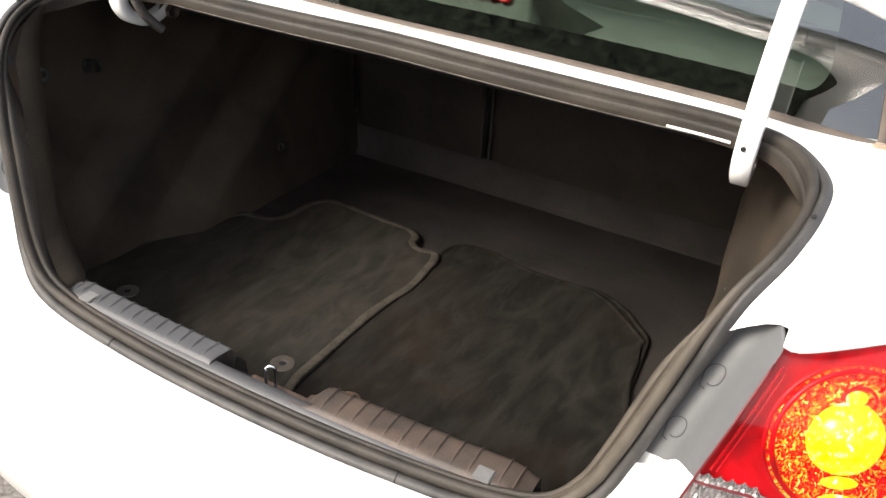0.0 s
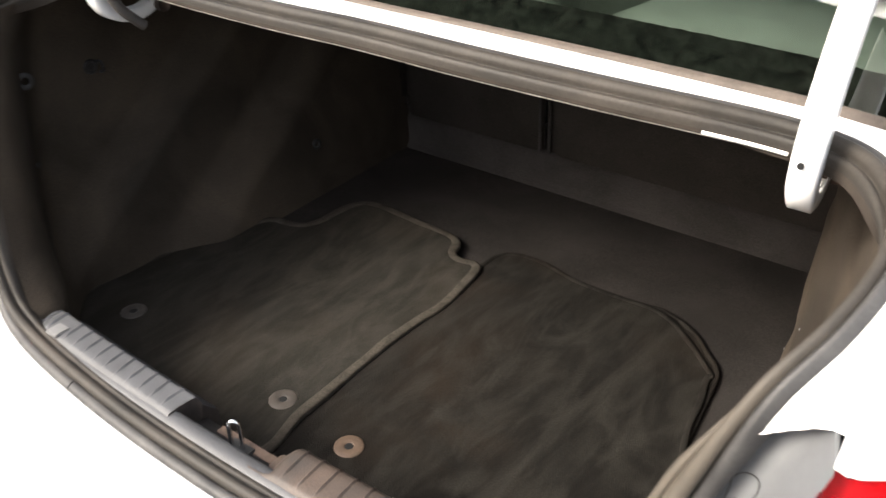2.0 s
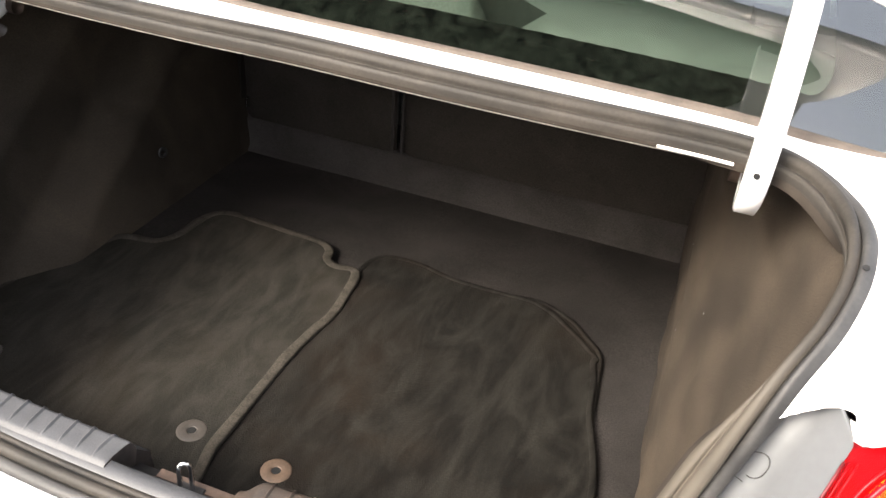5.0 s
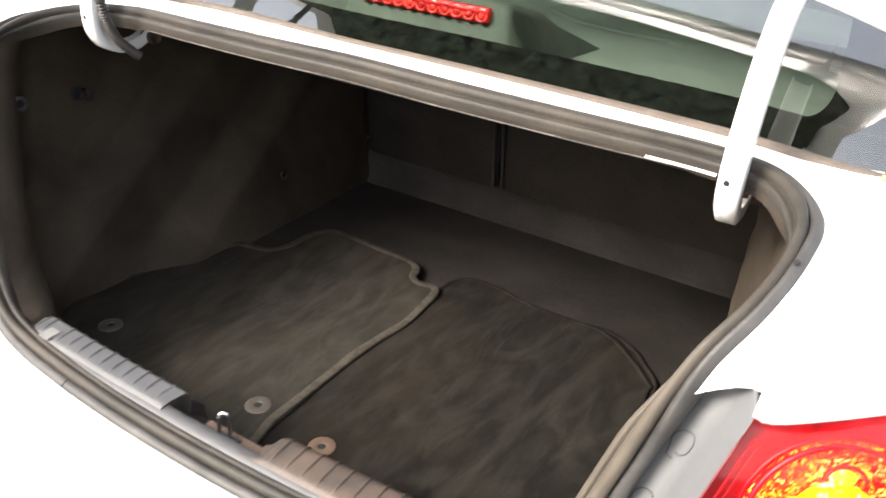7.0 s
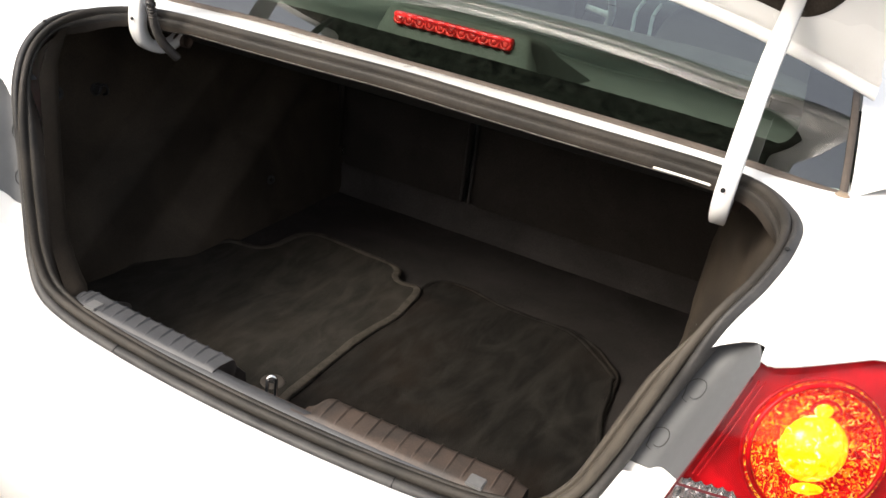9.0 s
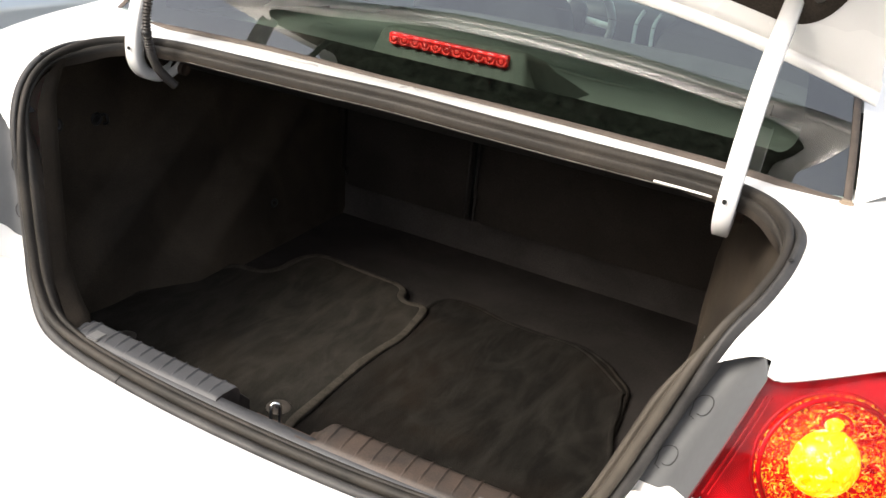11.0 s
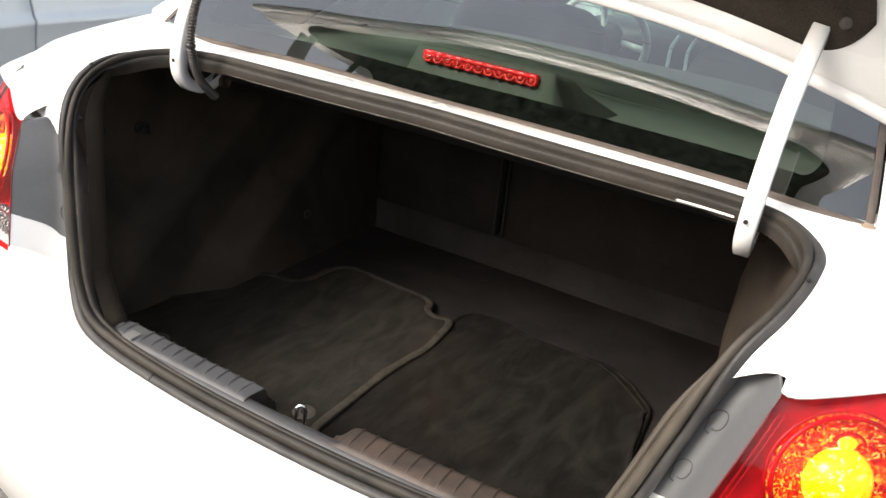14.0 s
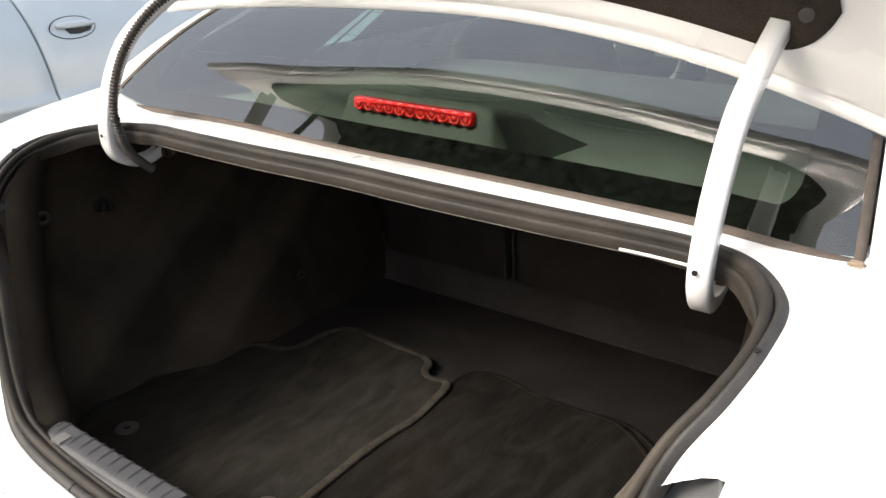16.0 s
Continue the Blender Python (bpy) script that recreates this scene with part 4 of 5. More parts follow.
def build_lid():
    # the lid stands almost upright over the foot of the window, its rear face turned towards the trunk
    across = [-1 + k / 30 for k in range(61)]
    hem = ((-0.001, 0.001), (-0.004, -0.002), (-0.009, -0.003), (-0.014, 0.000), (-0.016, 0.006), (-0.0165, 0.0130), (-0.0095, 0.0150), (-0.0095, 0.0190), (-0.0175, 0.0210), (-0.019, 0.030))

    def length(a):
        return 0.46 - 0.14 * a * a
    rows = []
    for f in (1.0, 0.95, 0.85, 0.7, 0.55, 0.4, 0.25, 0.12, 0.04, 0.0):
        rows.append([lid_skin(a, f * length(a)) for a in across])
    for y, h in hem:
        rows.append([Vector((0.655 * a, lid_front(0.655 * a) + y, lid_edge(0.655 * a) + h)) for a in across])
    for f in (0.10, 0.2, 0.5, 0.85):
        rows.append([lid_skin(a, f * length(a), 0.020) for a in across])
    # rear face, with its outer and inner sheets
    rows.append([lid_skin(a, length(a) - 0.03, 0.06) for a in across])
    rows.append([lid_skin(a, length(a) - 0.05, 0.28 - 0.05 * a * a) for a in across])
    rows.append([lid_skin(a, length(a) - 0.02, 0.29 - 0.05 * a * a) for a in across])
    rows.append([lid_skin(a, length(a) + 0.012, 0.15) for a in across])
    rows.append([lid_skin(a, length(a) + 0.012, 0.010) for a in across])
    lid = part("trunk_lid", grid(rows, close_v=True), WHITE, car, "white trunk lid standing open")
    # felt liner with rounded lower corners
    def liner_foot(x):
        return 0.048 + 0.075 * max(0, (abs(x) / 0.60 - 0.82) / 0.18) ** 2.3
    fine = [math.sin(math.pi / 2 * (-1 + k / 60)) for k in range(121)]
    rows = []
    for j in range(15):
        v = j / 14
        rows.append([lid_skin(0.92 * a, lerp(liner_foot(0.60 * a), 0.424 - 0.115 * a * a, v), 0.025 + 0.045 * smooth01((v - 0.80) / 0.2)) for a in fine])
    back = [[p + Vector((0, 0.012, -0.006)) for p in rows[0]]]
    part("lid_liner", grid(back + rows), LINER, lid, "dark brown felt lid liner")
    for x in (-0.42, -0.14, 0.14, 0.345, 0.56):
        part("liner_clip", disc(lid_skin(x / 0.655, liner_foot(x) + 0.030, 0.026), (0, -math.cos(LEAN), math.sin(LEAN)), 0.009, 0, 0.003, 20, 0.002), GROMMET, lid, "round plastic liner clip")
    rows = [[lid_skin(0.905 * a, length(0.905 * a) - 0.040 - 0.09 * (d - 0.06), d) for a in across] for d in np.linspace(0.045, 0.265, 10)]
    part("rear_liner", grid(rows), LINER, lid, "dark brown felt lining of the lid's rear face")


build_lid()


# ---- rear window and cabin ----
def glass_point(u, v, inset=0.0):
    """u from -1 to 1 across, v from 0 at the bottom to 1 at the roof."""
    b = win_bottom((0.655 if u > 0 else 0.74) * u)
    t = Vector(((0.545 if u > 0 else 0.60) * u, 1.16 - 0.03 * u * u, 1.435 - 0.02 * u * u))
    p = lerp(b, t, v)
    p.z += 0.046 * 6.75 * v * (1 - v) ** 2 - inset
    return p


def build_window():
    rows = [[glass_point(-1 + k / 40, j / 48) for k in range(81)] for j in range(49)]
    win = part("rear_window", grid(rows), GLASS, car, "green tinted rear window with black edging")
    # black printed border under the glass
    def band(u0, u1, v0, v1, nu, nv):
        return grid([[glass_point(lerp(u0, u1, i / nu), lerp(v0, v1, j / nv), 0.006) for i in range(nu + 1)] for j in range(nv + 1)])
    rnd = random.Random(2)
    low = [[glass_point(-1 + k / 60, v, 0.006) for k in range(121)] for v in (0, 0.02, 0.04)]
    low.append([glass_point(-1 + k / 60, 0.060 + rnd.uniform(-0.0006, 0.0006), 0.006) for k in range(121)])
    part("black_border", grid(low), FRIT, win, "dusty black printed border")
    part("side_border", band(0.89, 1, 0.06, 1, 8, 48), FRIT, win, "black printed side border")
    part("side_border", band(-1, -0.89, 0.06, 1, 8, 48), FRIT, win)
    part("black_border", band(-0.89, 0.89, 0.92, 1, 20, 3), FRIT, win)
    for sx in (1, -1):                                       # rounded inner corners of the border
        arc = [(0.89 - 0.045 + 0.045 * math.sin(q), 0.06 + 0.060 - 0.060 * math.cos(q)) for q in [math.pi / 2 * k / 10 for k in range(11)]]
        fan = [glass_point(sx * 0.895, 0.055, 0.0064)] + [glass_point(sx * u, v, 0.0064) for u, v in arc]
        part("black_border", (fan, [(0, k, k + 1) for k in range(1, 11)]), FRIT, win)
    # thin heating wires
    for k in range(7):
        v = 0.18 + 0.10 * k
        part("heating_wire", tube([glass_point(-0.84 + 1.68 * i / 24, v, 0.002) for i in range(25)], 0.0005, 4), LEDGE, win)
    # rubber round the glass
    pts = [glass_point(-1 + k / 24, 0) for k in range(49)]
    prof = [(0.008, 0.003), (0.004, 0.004), (-0.002, 0.003), (-0.005, 0.000), (-0.006, -0.006)]
    part("window_rubber", grid([[p + Vector((0, a, b)) for a, b in prof] for p in pts]), DUSTY, win, "dusty brown rubber strip under the window")
    for side in (1, -1):
        pts = [glass_point(side, j / 16) for j in range(17)]
        part("window_rubber", grid([[p + Vector((side * a, 0, b)) for a, b in ((-0.005, 0.002), (-0.002, 0.004), (0.005, 0.003), (0.007, -0.004))] for p in pts]), DUSTY, win)
        c = glass_point(side, 0)
        part("rubber_corner", box(c.x - 0.010, c.x + 0.009, c.y - 0.014, c.y, c.z - 0.008, c.z + 0.006, 0.003), TANCLIP, win, "tan plastic corner clip of the window rubber")


build_window()


def build_upper_body():
    """Pillars, roof, sides, front: the rest of the sedan's shell."""
    for side in (1, -1):
        rows = []
        for j in range(13):
            v = j / 12
            a = glass_point(side, v) + Vector((side * 0.010, 0, -0.001))
            q = lerp(Vector((side * 0.80, 0.50, 1.122)), Vector((side * 0.615, 1.22, 1.405)), v)
            m = (a + q) / 2 + Vector((side * 0.03, -0.01, 0.045 * (1 - 0.5 * v)))
            rows.append([(1 - t) ** 2 * a + 2 * t * (1 - t) * m + t * t * q for t in [i / 8 for i in range(9)]])
        part("rear_pillar", grid(rows), WHITE, car, "white painted rear pillar")
        # corner sheet between the rim, the window and the pillar
        a, b = win_bottom(side * 0.60), glass_point(side, 0)
        rows = []
        for i in range(9):
            u = i / 8
            e = lerp(Vector((side * 0.56, 0.33, 1.094)), Vector((side * 0.635, 0.24, 1.080)), u)
            f = lerp(a + Vector((0, 0.01, -0.012)), Vector((side * 0.80, 0.50, 1.112)), u)
            rows.append([lerp(e, f, t) + Vector((0, 0, 0.003 * 4 * t * (1 - t))) for t in [k / 6 for k in range(7)]])
        part("corner_panel", grid(rows), WHITE, car)
        # body side with a shoulder, from the lamp forwards
        rows = []
        for y in [0.12, 0.18, 0.26, 0.36, 0.50, 0.8, 1.2, 1.7, 2.3, 2.9, 3.5, 3.9]:
            k = smooth01((y - 0.1) / 0.5)
            f = smooth01((y - 2.3) / 1.6)
            rows.append([Vector((side * 0.80, y, shoulder_z(y) - 0.004 - 0.12 * f)), Vector((side * (0.845 + 0.01 * k), y, shoulder_z(y) - 0.06 - 0.10 * f)), Vector((side * (0.86 + 0.03 * k), y, 0.86)), Vector((side * (0.865 + 0.025 * k), y, 0.6)), Vector((side * 0.86, y, 0.30)), Vector((side * 0.80, y, 0.22))])
        part("body_side", grid(rows), WHITE, car, "white painted body side")
        # side: solid quarter, then the door glass with its post and an added dark sheet
        def side_at(y, v, inset=0.0):
            foot = Vector((side * (0.80 - inset), y, 1.118 - 0.12 * smooth01((y - 2.3) / 1.6)))
            return lerp(foot, Vector((side * (0.60 - inset), lerp(1.25, 2.35, (y - 0.6) / 2.3), 1.41)), v)
        part("quarter_panel", grid([[side_at(y, v) for y in np.linspace(0.5, 1.08, 6)] for v in (0, 0.5, 1)]), WHITE, car)
        part("quarter_trim", grid([[side_at(y, v, 0.03) for y in np.linspace(0.5, 1.08, 6)] for v in (-0.3, 0, 0.5, 1)]), SEATCLOTH, car)
        part("side_window", grid([[side_at(y, v) for y in np.linspace(1.08, 2.9, 12)] for v in (0, 0.5, 1)]), GLASS, car, "green tinted side window")
        # narrow post, then a wide dark sheet added to block the bright glass
        for y, w in ((1.150, 0.018), (1.235, 0.80)):
            part("window_post_mask", grid([[side_at(q, v, 0.012) for q in (y, y + w)] for v in (0, 0.5, 1)]), BLACK, car)
    rows = []
    for j in range(13):
        v = j / 12
        y = lerp(1.14, 2.35, v)
        rows.append([Vector((0.62 * u, y + (0.02 - 0.03 * u * u) * (1 - v), 1.405 + (0.035 + 0.03 * math.sin(v * math.pi)) * (1 - u * u))) for u in [-1 + i / 8 for i in range(17)]])
    part("roof", grid(rows), WHITE, car, "white painted roof")
    part("headliner", grid([[p + Vector((0, 0, -0.03)) for p in r] for r in rows]), SHELF, car)
    rows = [[Vector((lerp(0.70, 0.60, v) * u, lerp(3.0, 2.35, v) - 0.08 * u * u, lerp(1.0, 1.43, v))) for u in [-1 + i / 6 for i in range(13)]] for v in (0, 0.25, 0.5, 0.75, 1)]
    part("windscreen", grid(rows), GLASS, car, "green tinted windscreen")
    rows = [[Vector((0.80 * u, y, 0.93 - 0.20 * smooth01((y - 2.9) / 1.2) + 0.06 * (1 - u * u))) for u in [-1 + i / 6 for i in range(13)]] for y in (2.85, 3.2, 3.6, 3.9, 4.1, 4.2)]
    part("bonnet", grid(rows), WHITE, car, "white painted bonnet")
    rows = [[Vector((0.80 * u, 4.2 - 0.15 * u * u, z)) for u in [-1 + i / 6 for i in range(13)]] for z in (0.75, 0.5, 0.22)]
    part("front_bumper", grid(rows), WHITE, car)


build_upper_body()


def build_wheel(parent, x, y, side, r=0.32):
    c = Vector((x, y, r))
    prof = [(0.20, -0.10), (0.28, -0.105), (0.31, -0.095), (0.32, -0.06), (0.32, 0.06), (0.31, 0.095), (0.28, 0.105), (0.20, 0.10)]
    rows = [[c + Vector((b * side, q * math.cos(a), q * math.sin(a))) for a in [2 * math.pi * k / 40 for k in range(40)]] for q, b in prof]
    wheel = part("wheel", grid(rows, close_u=True), TYRE, parent, "black rubber tyre")
    part("rim", disc(c + Vector((side * 0.07, 0, 0)), (side, 0, 0), 0.21, 0, 0.02, 32, 0.02), SILVERTRIM, wheel, "silver wheel rim")


for side in (1, -1):
    for y in (0.78, 3.42):
        build_wheel(car, side * 0.775, y, side)


def rounded_block(center, size, power=4.0, lean=0.0, nu=24, nv=14):
    """A cushion: a superellipsoid, leaned about x."""
    rows = []
    for j in range(nv + 1):
        ph = -math.pi / 2 + math.pi * j / nv
        row = []
        for i in range(nu):
            th = 2 * math.pi * i / nu
            f = lambda c: math.copysign(abs(c) ** (2 / power), c)
            p = Vector((f(math.cos(ph)) * f(math.cos(th)) * size[0] / 2, f(math.cos(ph)) * f(math.sin(th)) * size[1] / 2, f(math.sin(ph)) * size[2] / 2))
            p = Matrix.Rotation(lean, 3, 'X') @ p
            row.append(Vector(center) + p)
        rows.append(row)
    return grid(rows, close_u=True)


def build_cabin():
    def front(x):
        return float(np.interp(x, [-0.70, -0.66, -0.6, -0.5, -0.3, 0.0, 0.2, 0.4, 0.5, 0.6, 0.66, 0.70], [0.62, 0.75, 0.90, 0.98, 1.0, 0.955, 0.915, 0.845, 0.80, 0.72, 0.63, 0.55]))
    rows = []
    for v, z in ((0, 1.085), (0.06, 1.098), (0.15, 1.10), (0.4, 1.10), (0.7, 1.10), (0.9, 1.102), (1.0, 1.106), (1.001, 1.0)):
        rows.append([Vector((x, lerp(0.365 + 0.06 * (x / 0.7) ** 2, front(x), v), z)) for x in np.linspace(-0.70, 0.70, 41)])
    part("parcel_shelf", grid(rows), SHELF, car, "grey felt parcel shelf under the rear window")
    for sx in (-1, 1):
        cx, cy = (0.165, 0.865) if sx > 0 else (-0.215, 0.915)
        oval = [(cx + 0.15 * math.cos(a), cy + 0.072 * math.sin(a) - 0.022 * math.cos(a)) for a in [2 * math.pi * k / 48 for k in range(48)]]
        rim = [[Vector((lerp(cx, x, f), lerp(cy, y, f), z)) for x, y in oval] for f, z in ((1.06, 1.1015), (1.02, 1.1045), (0.97, 1.1045), (0.92, 1.1015), (0.0, 1.1012))]
        part("shelf_speaker", grid(rim, close_u=True), SHELF, car, "raised oval loudspeaker cover in the parcel shelf")
    # third brake lamp on the shelf
    rows = []
    for x0, y, z in ((0.152, 0.405, 1.099), (0.144, 0.425, 1.124), (0.138, 0.440, 1.152), (0.134, 0.446, 1.166), (0.132, 0.452, 1.184), (0.128, 0.462, 1.190), (0.124, 0.48, 1.190), (0.135, 0.56, 1.165), (0.15, 0.66, 1.105)):
        flat = [Vector((-x0 - 0.045, y + 0.02, 1.096)), Vector((-x0 - 0.008, y + 0.004, lerp(1.096, z, 0.85))), Vector((-x0, y, z))]
        row = flat + [Vector((lerp(-x0, x0, k / 12), y, z)) for k in range(1, 12)]
        rows.append([p + Vector((0.006, 0, 0)) for p in row + [Vector((-p.x, p.y, p.z)) for p in flat[::-1]]])
    top = part("brake_lamp", grid(rows), HOUSING, car, "high third brake lamp in a grey housing")
    part("lamp_strip", box(-0.106, 0.115, 0.438, 0.455, 1.1665, 1.1855, 0.002, 2), DIMRED, top, "dark red lens of the brake lamp")
    for k in range(11):
        x = -0.0955 + 0.0201 * k
        part("lamp_cell", join(disc((x, 0.4382, 1.176), (0, -1, 0.25), 0.0098, 0.0062, 0.0006, 20), disc((x, 0.4379, 1.176), (0, -1, 0.25), 0.0042, 0, 0.0006, 14, 0.0002)), STOPRED, top, "glowing red lens cell")
    # rear bench
    part("rear_seat", rounded_block((0, 1.235, 0.86), (1.30, 0.16, 0.50), 5, 0.12), SEATCLOTH, car, "dark grey rear seat")
    for x in (-0.37, 0.37):
        seat = part("front_seat", rounded_block((x, 1.56, 0.88), (0.50, 0.17, 0.60), 5, 0.22), SEATCLOTH, car, "dark grey cloth front seat")
        part("seat_cushion", rounded_block((x, 1.86, 0.56), (0.50, 0.50, 0.18), 5), SEATCLOTH, seat)
        part("headrest", rounded_block((x, 1.50, 1.25), (0.26, 0.10, 0.17), 3.5, 0.1), SEATCLOTH, seat)
    # dashboard, steering wheel, console
    part("dashboard", rounded_block((0, 2.80, 0.88), (1.36, 0.36, 0.30), 5), BLACK, car, "black dashboard")
    c = Vector((-0.44, 2.47, 0.97))
    M = Matrix.Rotation(radians(-68), 3, 'X')
    ring = [c + M @ Vector((0.185 * math.cos(a), 0.185 * math.sin(a), 0)) for a in [2 * math.pi * k / 48 for k in range(48)]]
    wheel = part("steering_wheel", tube(ring, 0.016, 10, closed=True), SILVERTRIM, car, "black steering wheel with silver spokes")
    part("hub", rounded_block(c, (0.16, 0.06, 0.14), 3), BLACK, wheel)
    for a in (0.1, math.pi - 0.1, -math.pi / 2):
        part("spoke", tube([c + M @ Vector((0.05 * math.cos(a), 0.05 * math.sin(a), 0.005)), c + M @ Vector((0.18 * math.cos(a), 0.18 * math.sin(a), 0))], 0.013, 8), SILVERTRIM, wheel, "silver spoke")
    console = part("console", box(-0.10, 0.10, 2.0, 2.75, 0.40, 0.72, 0.03, 3), BLACK, car, "black centre console with silver trim")
    for x in (-0.175, -0.105):
        part("console_rail", tube(spline([(x - 0.01, 2.40, 0.78), (x + 0.012, 2.48, 0.88), (x - 0.006, 2.56, 0.97), (x + 0.008, 2.60, 1.02)], 16), 0.008, 8), SILVERTRIM, console)
    part("gear_lever", tube([Vector((0, 2.42, 0.70)), Vector((0, 2.40, 0.84))], 0.012, 8), SILVERTRIM, console)
    part("gear_knob", rounded_block((0, 2.40, 0.86), (0.05, 0.05, 0.06), 2.2), SILVERTRIM, console)
    part("cabin_floor", grid([[Vector((x, y, 0.32)) for x in (-0.8, 0, 0.8)] for y in (1.1, 2.0, 3.0)]), CARPET, car)


build_cabin()


# ---- floor mats ----
def mat_thing(name, label, outline, z, material, seed, turned=True, n=190, edging=None, broad=1.0):
    ob = thing(name, label, "floor mat", "mats in the trunk", at=(0, 0, z))
    pts = spline([(x, y, 0) for x, y in outline], n, closed=True)
    cx = sum(p.x for p in pts) / n
    cy = sum(p.y for p in pts) / n
    c = Vector((cx, cy, 0))

    def height(p):
        return 0.007 + 0.0028 * noise.noise(Vector((p.x * 5, p.y * 5, seed))) + 0.0012 * noise.noise(Vector((p.x * 16, p.y * 16, seed + 4)))
    rows = [[Vector((p.x, p.y, 0.001)) for p in pts]]
    for k in (1.0, 0.985, 0.95, 0.88, 0.8, 0.7, 0.6, 0.5, 0.4, 0.3, 0.2, 0.1, 0.0005):
        row = []
        for p in pts:
            q = c + (p - c) * k
            q.z = height(q)
            row.append(q)
        rows.append(row)
    part("top", grid(rows, close_u=True), material, ob)
    # folded border: a low raised band along the edge
    rows = []
    for i, p in enumerate(pts):
        t = (pts[(i + 1) % n] - pts[i - 1]).normalized()
        w = Vector((-t.y, t.x, 0)) if turned else Vector((t.y, -t.x, 0))
        h = height(p)
        uneven = 1 + 0.18 * noise.noise(Vector((p.x * 18, p.y * 18, seed)))
        prof = [(a * broad, b) for a, b in ((0.002, 0.0016), (0.006, 0.0020), (0.012, 0.0017), (0.0155, 0.0009), (0.017, -0.0008))]
        rows.append([Vector((p.x, p.y, 0.0005)) - w * 0.001, Vector((p.x, p.y, h + 0.0002)) - w * 0.001] + [p + w * a * uneven + Vector((0, 0, h + b)) for a, b in prof])
    part("binding", grid(rows, close_v=True), edging or BINDING, ob, "stitched grey edge binding")
    return ob, height


LEFT = [(-0.09, 0.085), (-0.33, 0.085), (-0.58, 0.09), (-0.64, 0.14), (-0.655, 0.25), (-0.638, 0.385), (-0.605, 0.485), (-0.574, 0.578), (-0.545, 0.602), (-0.494, 0.612), (-0.473, 0.648), (-0.468, 0.728), (-0.440, 0.770), (-0.385, 0.777), (-0.29, 0.769), (-0.20, 0.760), (-0.168, 0.738), (-0.160, 0.712), (-0.140, 0.697), (-0.106, 0.703), (-0.084, 0.682), (-0.076, 0.62), (-0.071, 0.55), (-0.082, 0.46), (-0.085, 0.36), (-0.084, 0.20)]
RIGHT = [(0.40, 0.09), (0.447, 0.15), (0.449, 0.30), (0.437, 0.40), (0.410, 0.505), (0.403, 0.575), (0.392, 0.632), (0.394, 0.648), (0.386, 0.660), (0.340, 0.706), (0.300, 0.742), (0.262, 0.764), (0.235, 0.770), (0.147, 0.768), (0.07, 0.772), (0.0, 0.788), (-0.062, 0.785), (-0.092, 0.757), (-0.10, 0.70), (-0.115, 0.50), (-0.12, 0.25), (-0.11, 0.10), (0.0, 0.085), (0.2, 0.085)]
UNDER = [(0.37, 0.11), (0.42, 0.17), (0.42, 0.40), (0.406, 0.60), (0.396, 0.670), (0.362, 0.712), (0.326, 0.750), (0.262, 0.782), (0.20, 0.778), (0.05, 0.76), (-0.02, 0.70), (-0.02, 0.2), (0.05, 0.11)]

mat_thing("floor_mat", "dark grey velour car mat lying under another mat", UNDER, FLOOR_Z + 0.0005, VELOUR_DARK, 9, edging=VELOUR_DARK, broad=0.5)
right_mat, right_h = mat_thing("floor_mat", "dark grey velour car mat with curved corner on the trunk floor", RIGHT, FLOOR_Z + 0.006, VELOUR_DARK, 3, edging=VELOUR_DARK, broad=0.6)
left_mat, left_h = mat_thing("floor_mat", "dark grey velour car mat with notched edge overlapping its neighbour", LEFT[::-1], FLOOR_Z + 0.0105, VELOUR, 5)
for owner, h, x, y in ((left_mat, left_h, -0.133, 0.199), (left_mat, left_h, -0.519, 0.210), (right_mat, right_h, 0.014, 0.186)):
    g = part("grommet", disc((x, y, h(Vector((x, y, 0))) - 0.001), (0, 0, 1), 0.0225, 0.0068, 0.003, 32), RUSTY_GROMMET if owner is right_mat else GROMMET, owner, "round plastic fixing eyelet with brown dust" if owner is right_mat else "round grey plastic fixing eyelet")
    part("eyelet_hole", disc((x, y, h(Vector((x, y, 0))) + 0.0004), (0, 0, 1), 0.007, 0, 0.0006, 16), HOLE, g)


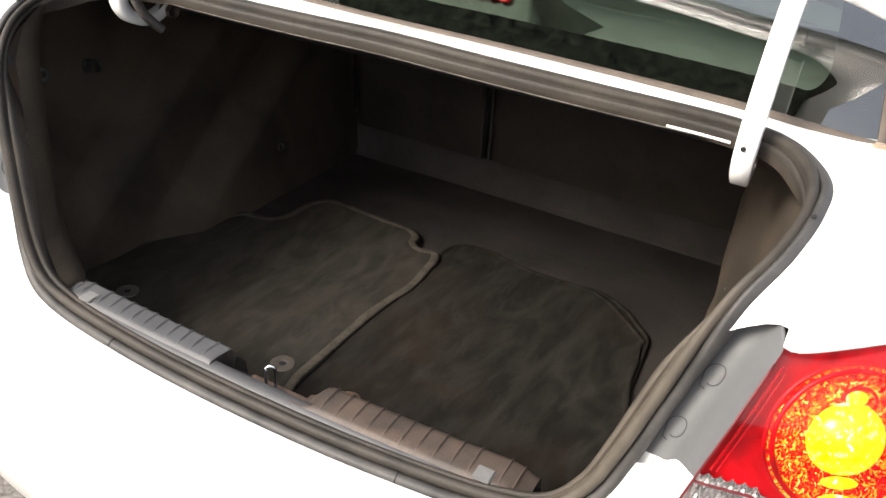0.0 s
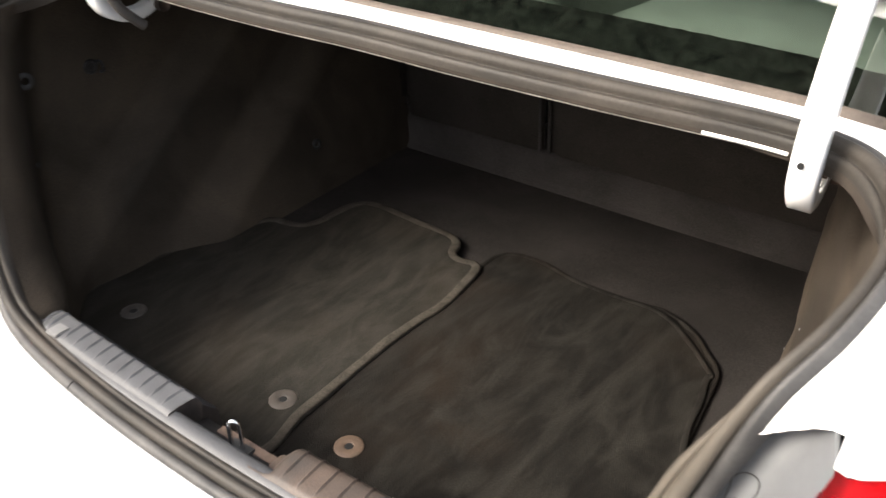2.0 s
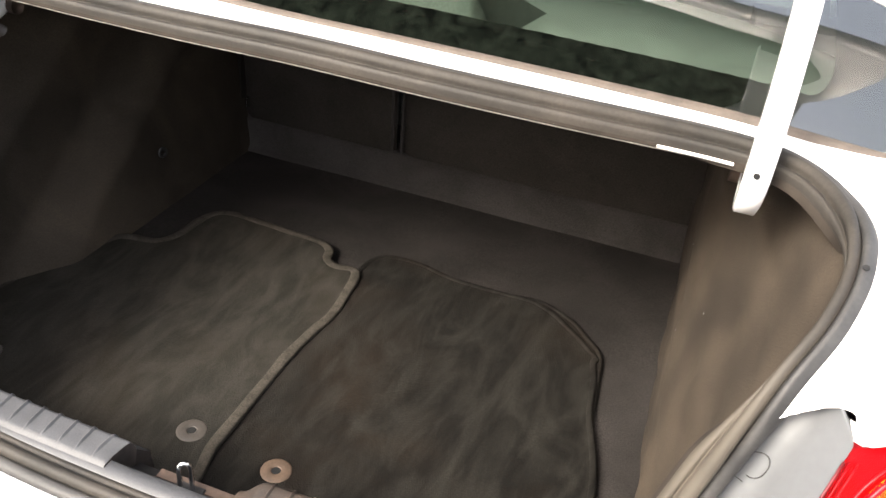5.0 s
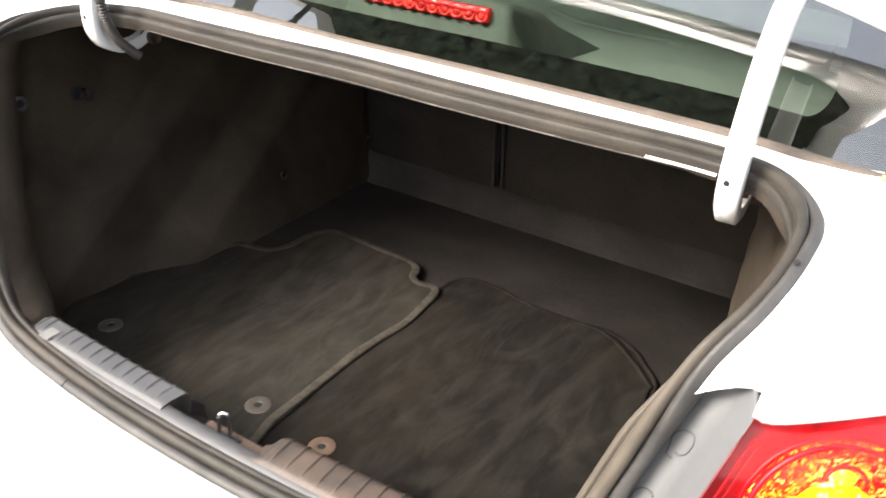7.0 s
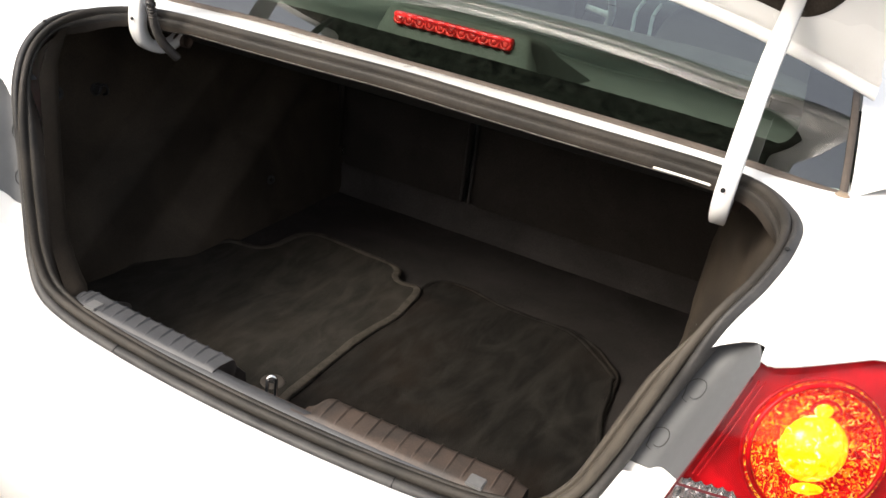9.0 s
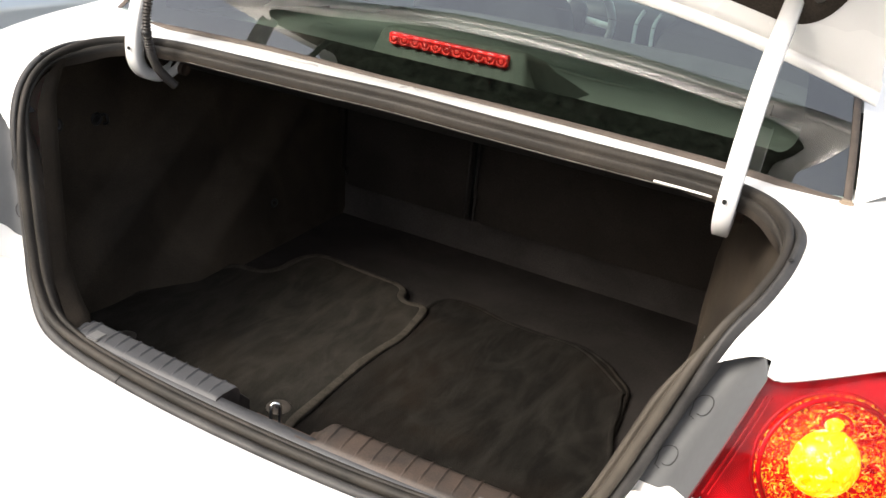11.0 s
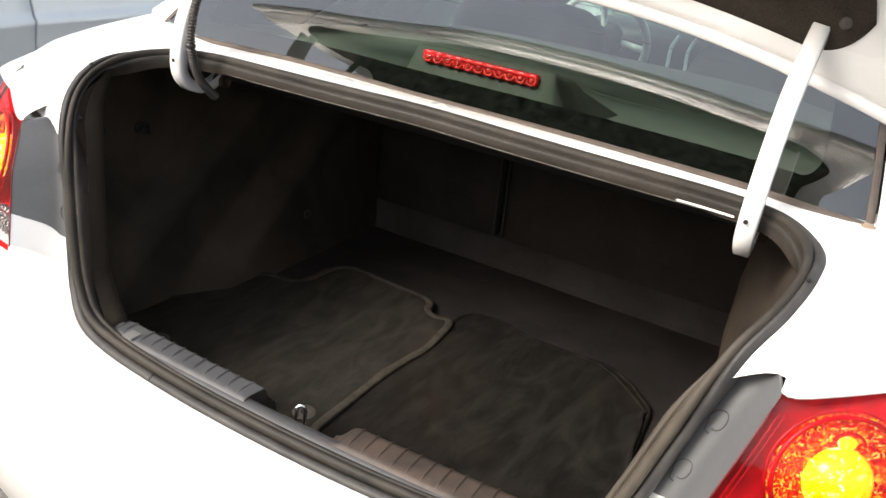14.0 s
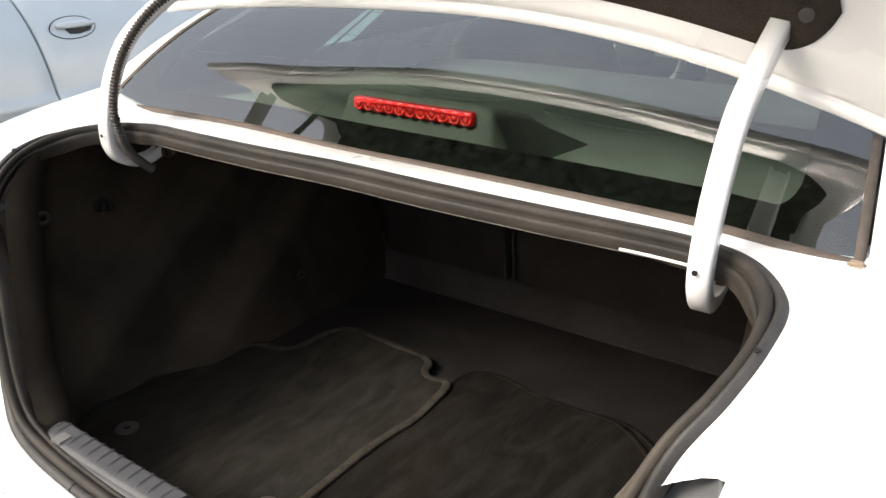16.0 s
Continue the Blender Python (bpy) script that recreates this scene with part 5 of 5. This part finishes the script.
# ---- the neighbouring parked car ----
def build_neighbour():
    nb = thing("parked_car", "silver-blue car parked alongside on the asphalt", "car")
    X = -2.2

    def face(z):
        return X + float(np.interp(z, [0.20, 0.30, 0.50, 0.74, 0.80, 0.815, 0.95, 1.06, 1.14, 1.18], [-0.10, -0.02, 0.0, 0.005, 0.012, 0.0, -0.012, -0.035, -0.075, -0.11]))

    def seam(z):
        return 1.19 - 0.26 * max(0, (z - 0.80)) ** 1.3 - 0.02 * (0.8 - z)
    zs = [0.22, 0.30, 0.40, 0.50, 0.62, 0.74, 0.78, 0.80, 0.815, 0.84, 0.90, 0.97, 1.03, 1.08, 1.12, 1.15, 1.18]
    for name, ya, yb in (("rear_wing", lambda z: -0.95, lambda z: seam(z) - 0.003), ("rear_door", lambda z: seam(z) + 0.003, lambda z: 2.16), ("front_door", lambda z: 2.166, lambda z: 3.2)):
        rows = []
        for z in zs:
            a, b = ya(z), yb(z)
            row = [Vector((face(z) - 0.02, a, z)), Vector((face(z) - 0.003, a + 0.001, z))]
            row += [Vector((face(z), lerp(a + 0.004, b - 0.004, k / 20), z)) for k in range(21)]
            row += [Vector((face(z) - 0.003, b - 0.001, z)), Vector((face(z) - 0.02, b, z))]
            rows.append(row)
        part(name, grid(rows), NEIGHBOUR, nb, "silver-blue painted panel")
    part("inner_body", grid([[Vector((face(z) - 0.03, y, z)) for y in (-0.95, 3.2)] for z in zs]), BLACK, nb)
    # door handle in its oval recess
    hy, hz = 1.315, 1.045
    hx = face(hz)
    oval = [Vector((face(hz + 0.040 * math.sin(a)) + 0.001, hy + 0.095 * math.cos(a), hz + 0.040 * math.sin(a))) for a in [2 * math.pi * k / 40 for k in range(40)]]
    handle = part("door_handle", tube(oval, 0.0022, 6, closed=True), BLACK, nb, "oval recessed door handle in body colour")
    part("recess", ([o + Vector((0.001, 0, 0)) for o in oval], [tuple(range(40))]), NEIGHBOUR, handle)
    part("recess_shadow", ([Vector((face(hz + 0.024 * s) + 0.0035, hy + c, hz + 0.024 * s)) for c, s in ((-0.04, 0.1), (0.085, 0.25), (0.07, -0.7), (0.02, -1.05), (-0.02, -0.9))], [(0, 1, 2, 3, 4)]), BLACK, handle)
    part("grip", rounded_block((hx + 0.010, hy + 0.005, hz + 0.012), (0.02, 0.165, 0.026), 3), NEIGHBOUR, handle)
    part("lock", disc((hx + 0.003, hy - 0.078, hz + 0.005), (1, 0, 0.1), 0.009, 0, 0.002, 16), SILVERTRIM, handle)
    # glasshouse, roof and far side
    rows = [[Vector((x, lerp(y, 1.5 + (y - 1.5) * 0.75, v), z)) for y in np.linspace(0.35, 3.0, 8)] for v, x, z in ((0, face(1.18), 1.18), (1, face(1.18) - 0.20, 1.50))]
    part("side_window", grid(rows), mat("dark_glass", (0.03, 0.035, 0.04), 0.08, spec=0.8), nb, "dark side windows")
    rows = [[Vector((X - 0.31 - 0.5 * t, lerp(0.66, 2.62, k / 8), 1.50 + 0.06 * math.sin(t / 2.2 * math.pi))) for k in range(9)] for t in (0, 0.4, 1.1, 1.8, 2.2)]
    part("roof", grid(rows), NEIGHBOUR, nb)
    rows = [[Vector((X - 0.05 - 1.6 * k / 8, y, z)) for k in range(9)] for y, z in ((0.66, 1.50), (0.35, 1.18), (-0.6, 1.08), (-0.95, 0.95), (-0.98, 0.5), (-0.95, 0.22))]
    part("tail", grid(rows), NEIGHBOUR, nb)
    part("far_side", grid([[Vector((X - 1.68 - (face(z) - X), y, z)) for y in np.linspace(-0.95, 3.9, 8)] for z in zs]), NEIGHBOUR, nb)
    rows = [[Vector((X - 0.05 - 1.6 * k / 8, y, z)) for k in range(9)] for y, z in ((2.62, 1.50), (3.1, 1.08), (3.9, 0.92), (4.0, 0.5), (3.95, 0.22))]
    part("nose", grid(rows), NEIGHBOUR, nb)
    rows = [[Vector((x, y, z)) for y in (3.2, 3.55, 3.95)] for x, z in ((X - 0.05, 1.02), (X - 0.02, 0.8), (X - 0.02, 0.5), (X - 0.08, 0.22))]
    part("front_wing", grid(rows), NEIGHBOUR, nb)
    for y in (0.15, 2.95):
        build_wheel(nb, X - 0.085, y, 1)


build_neighbour()
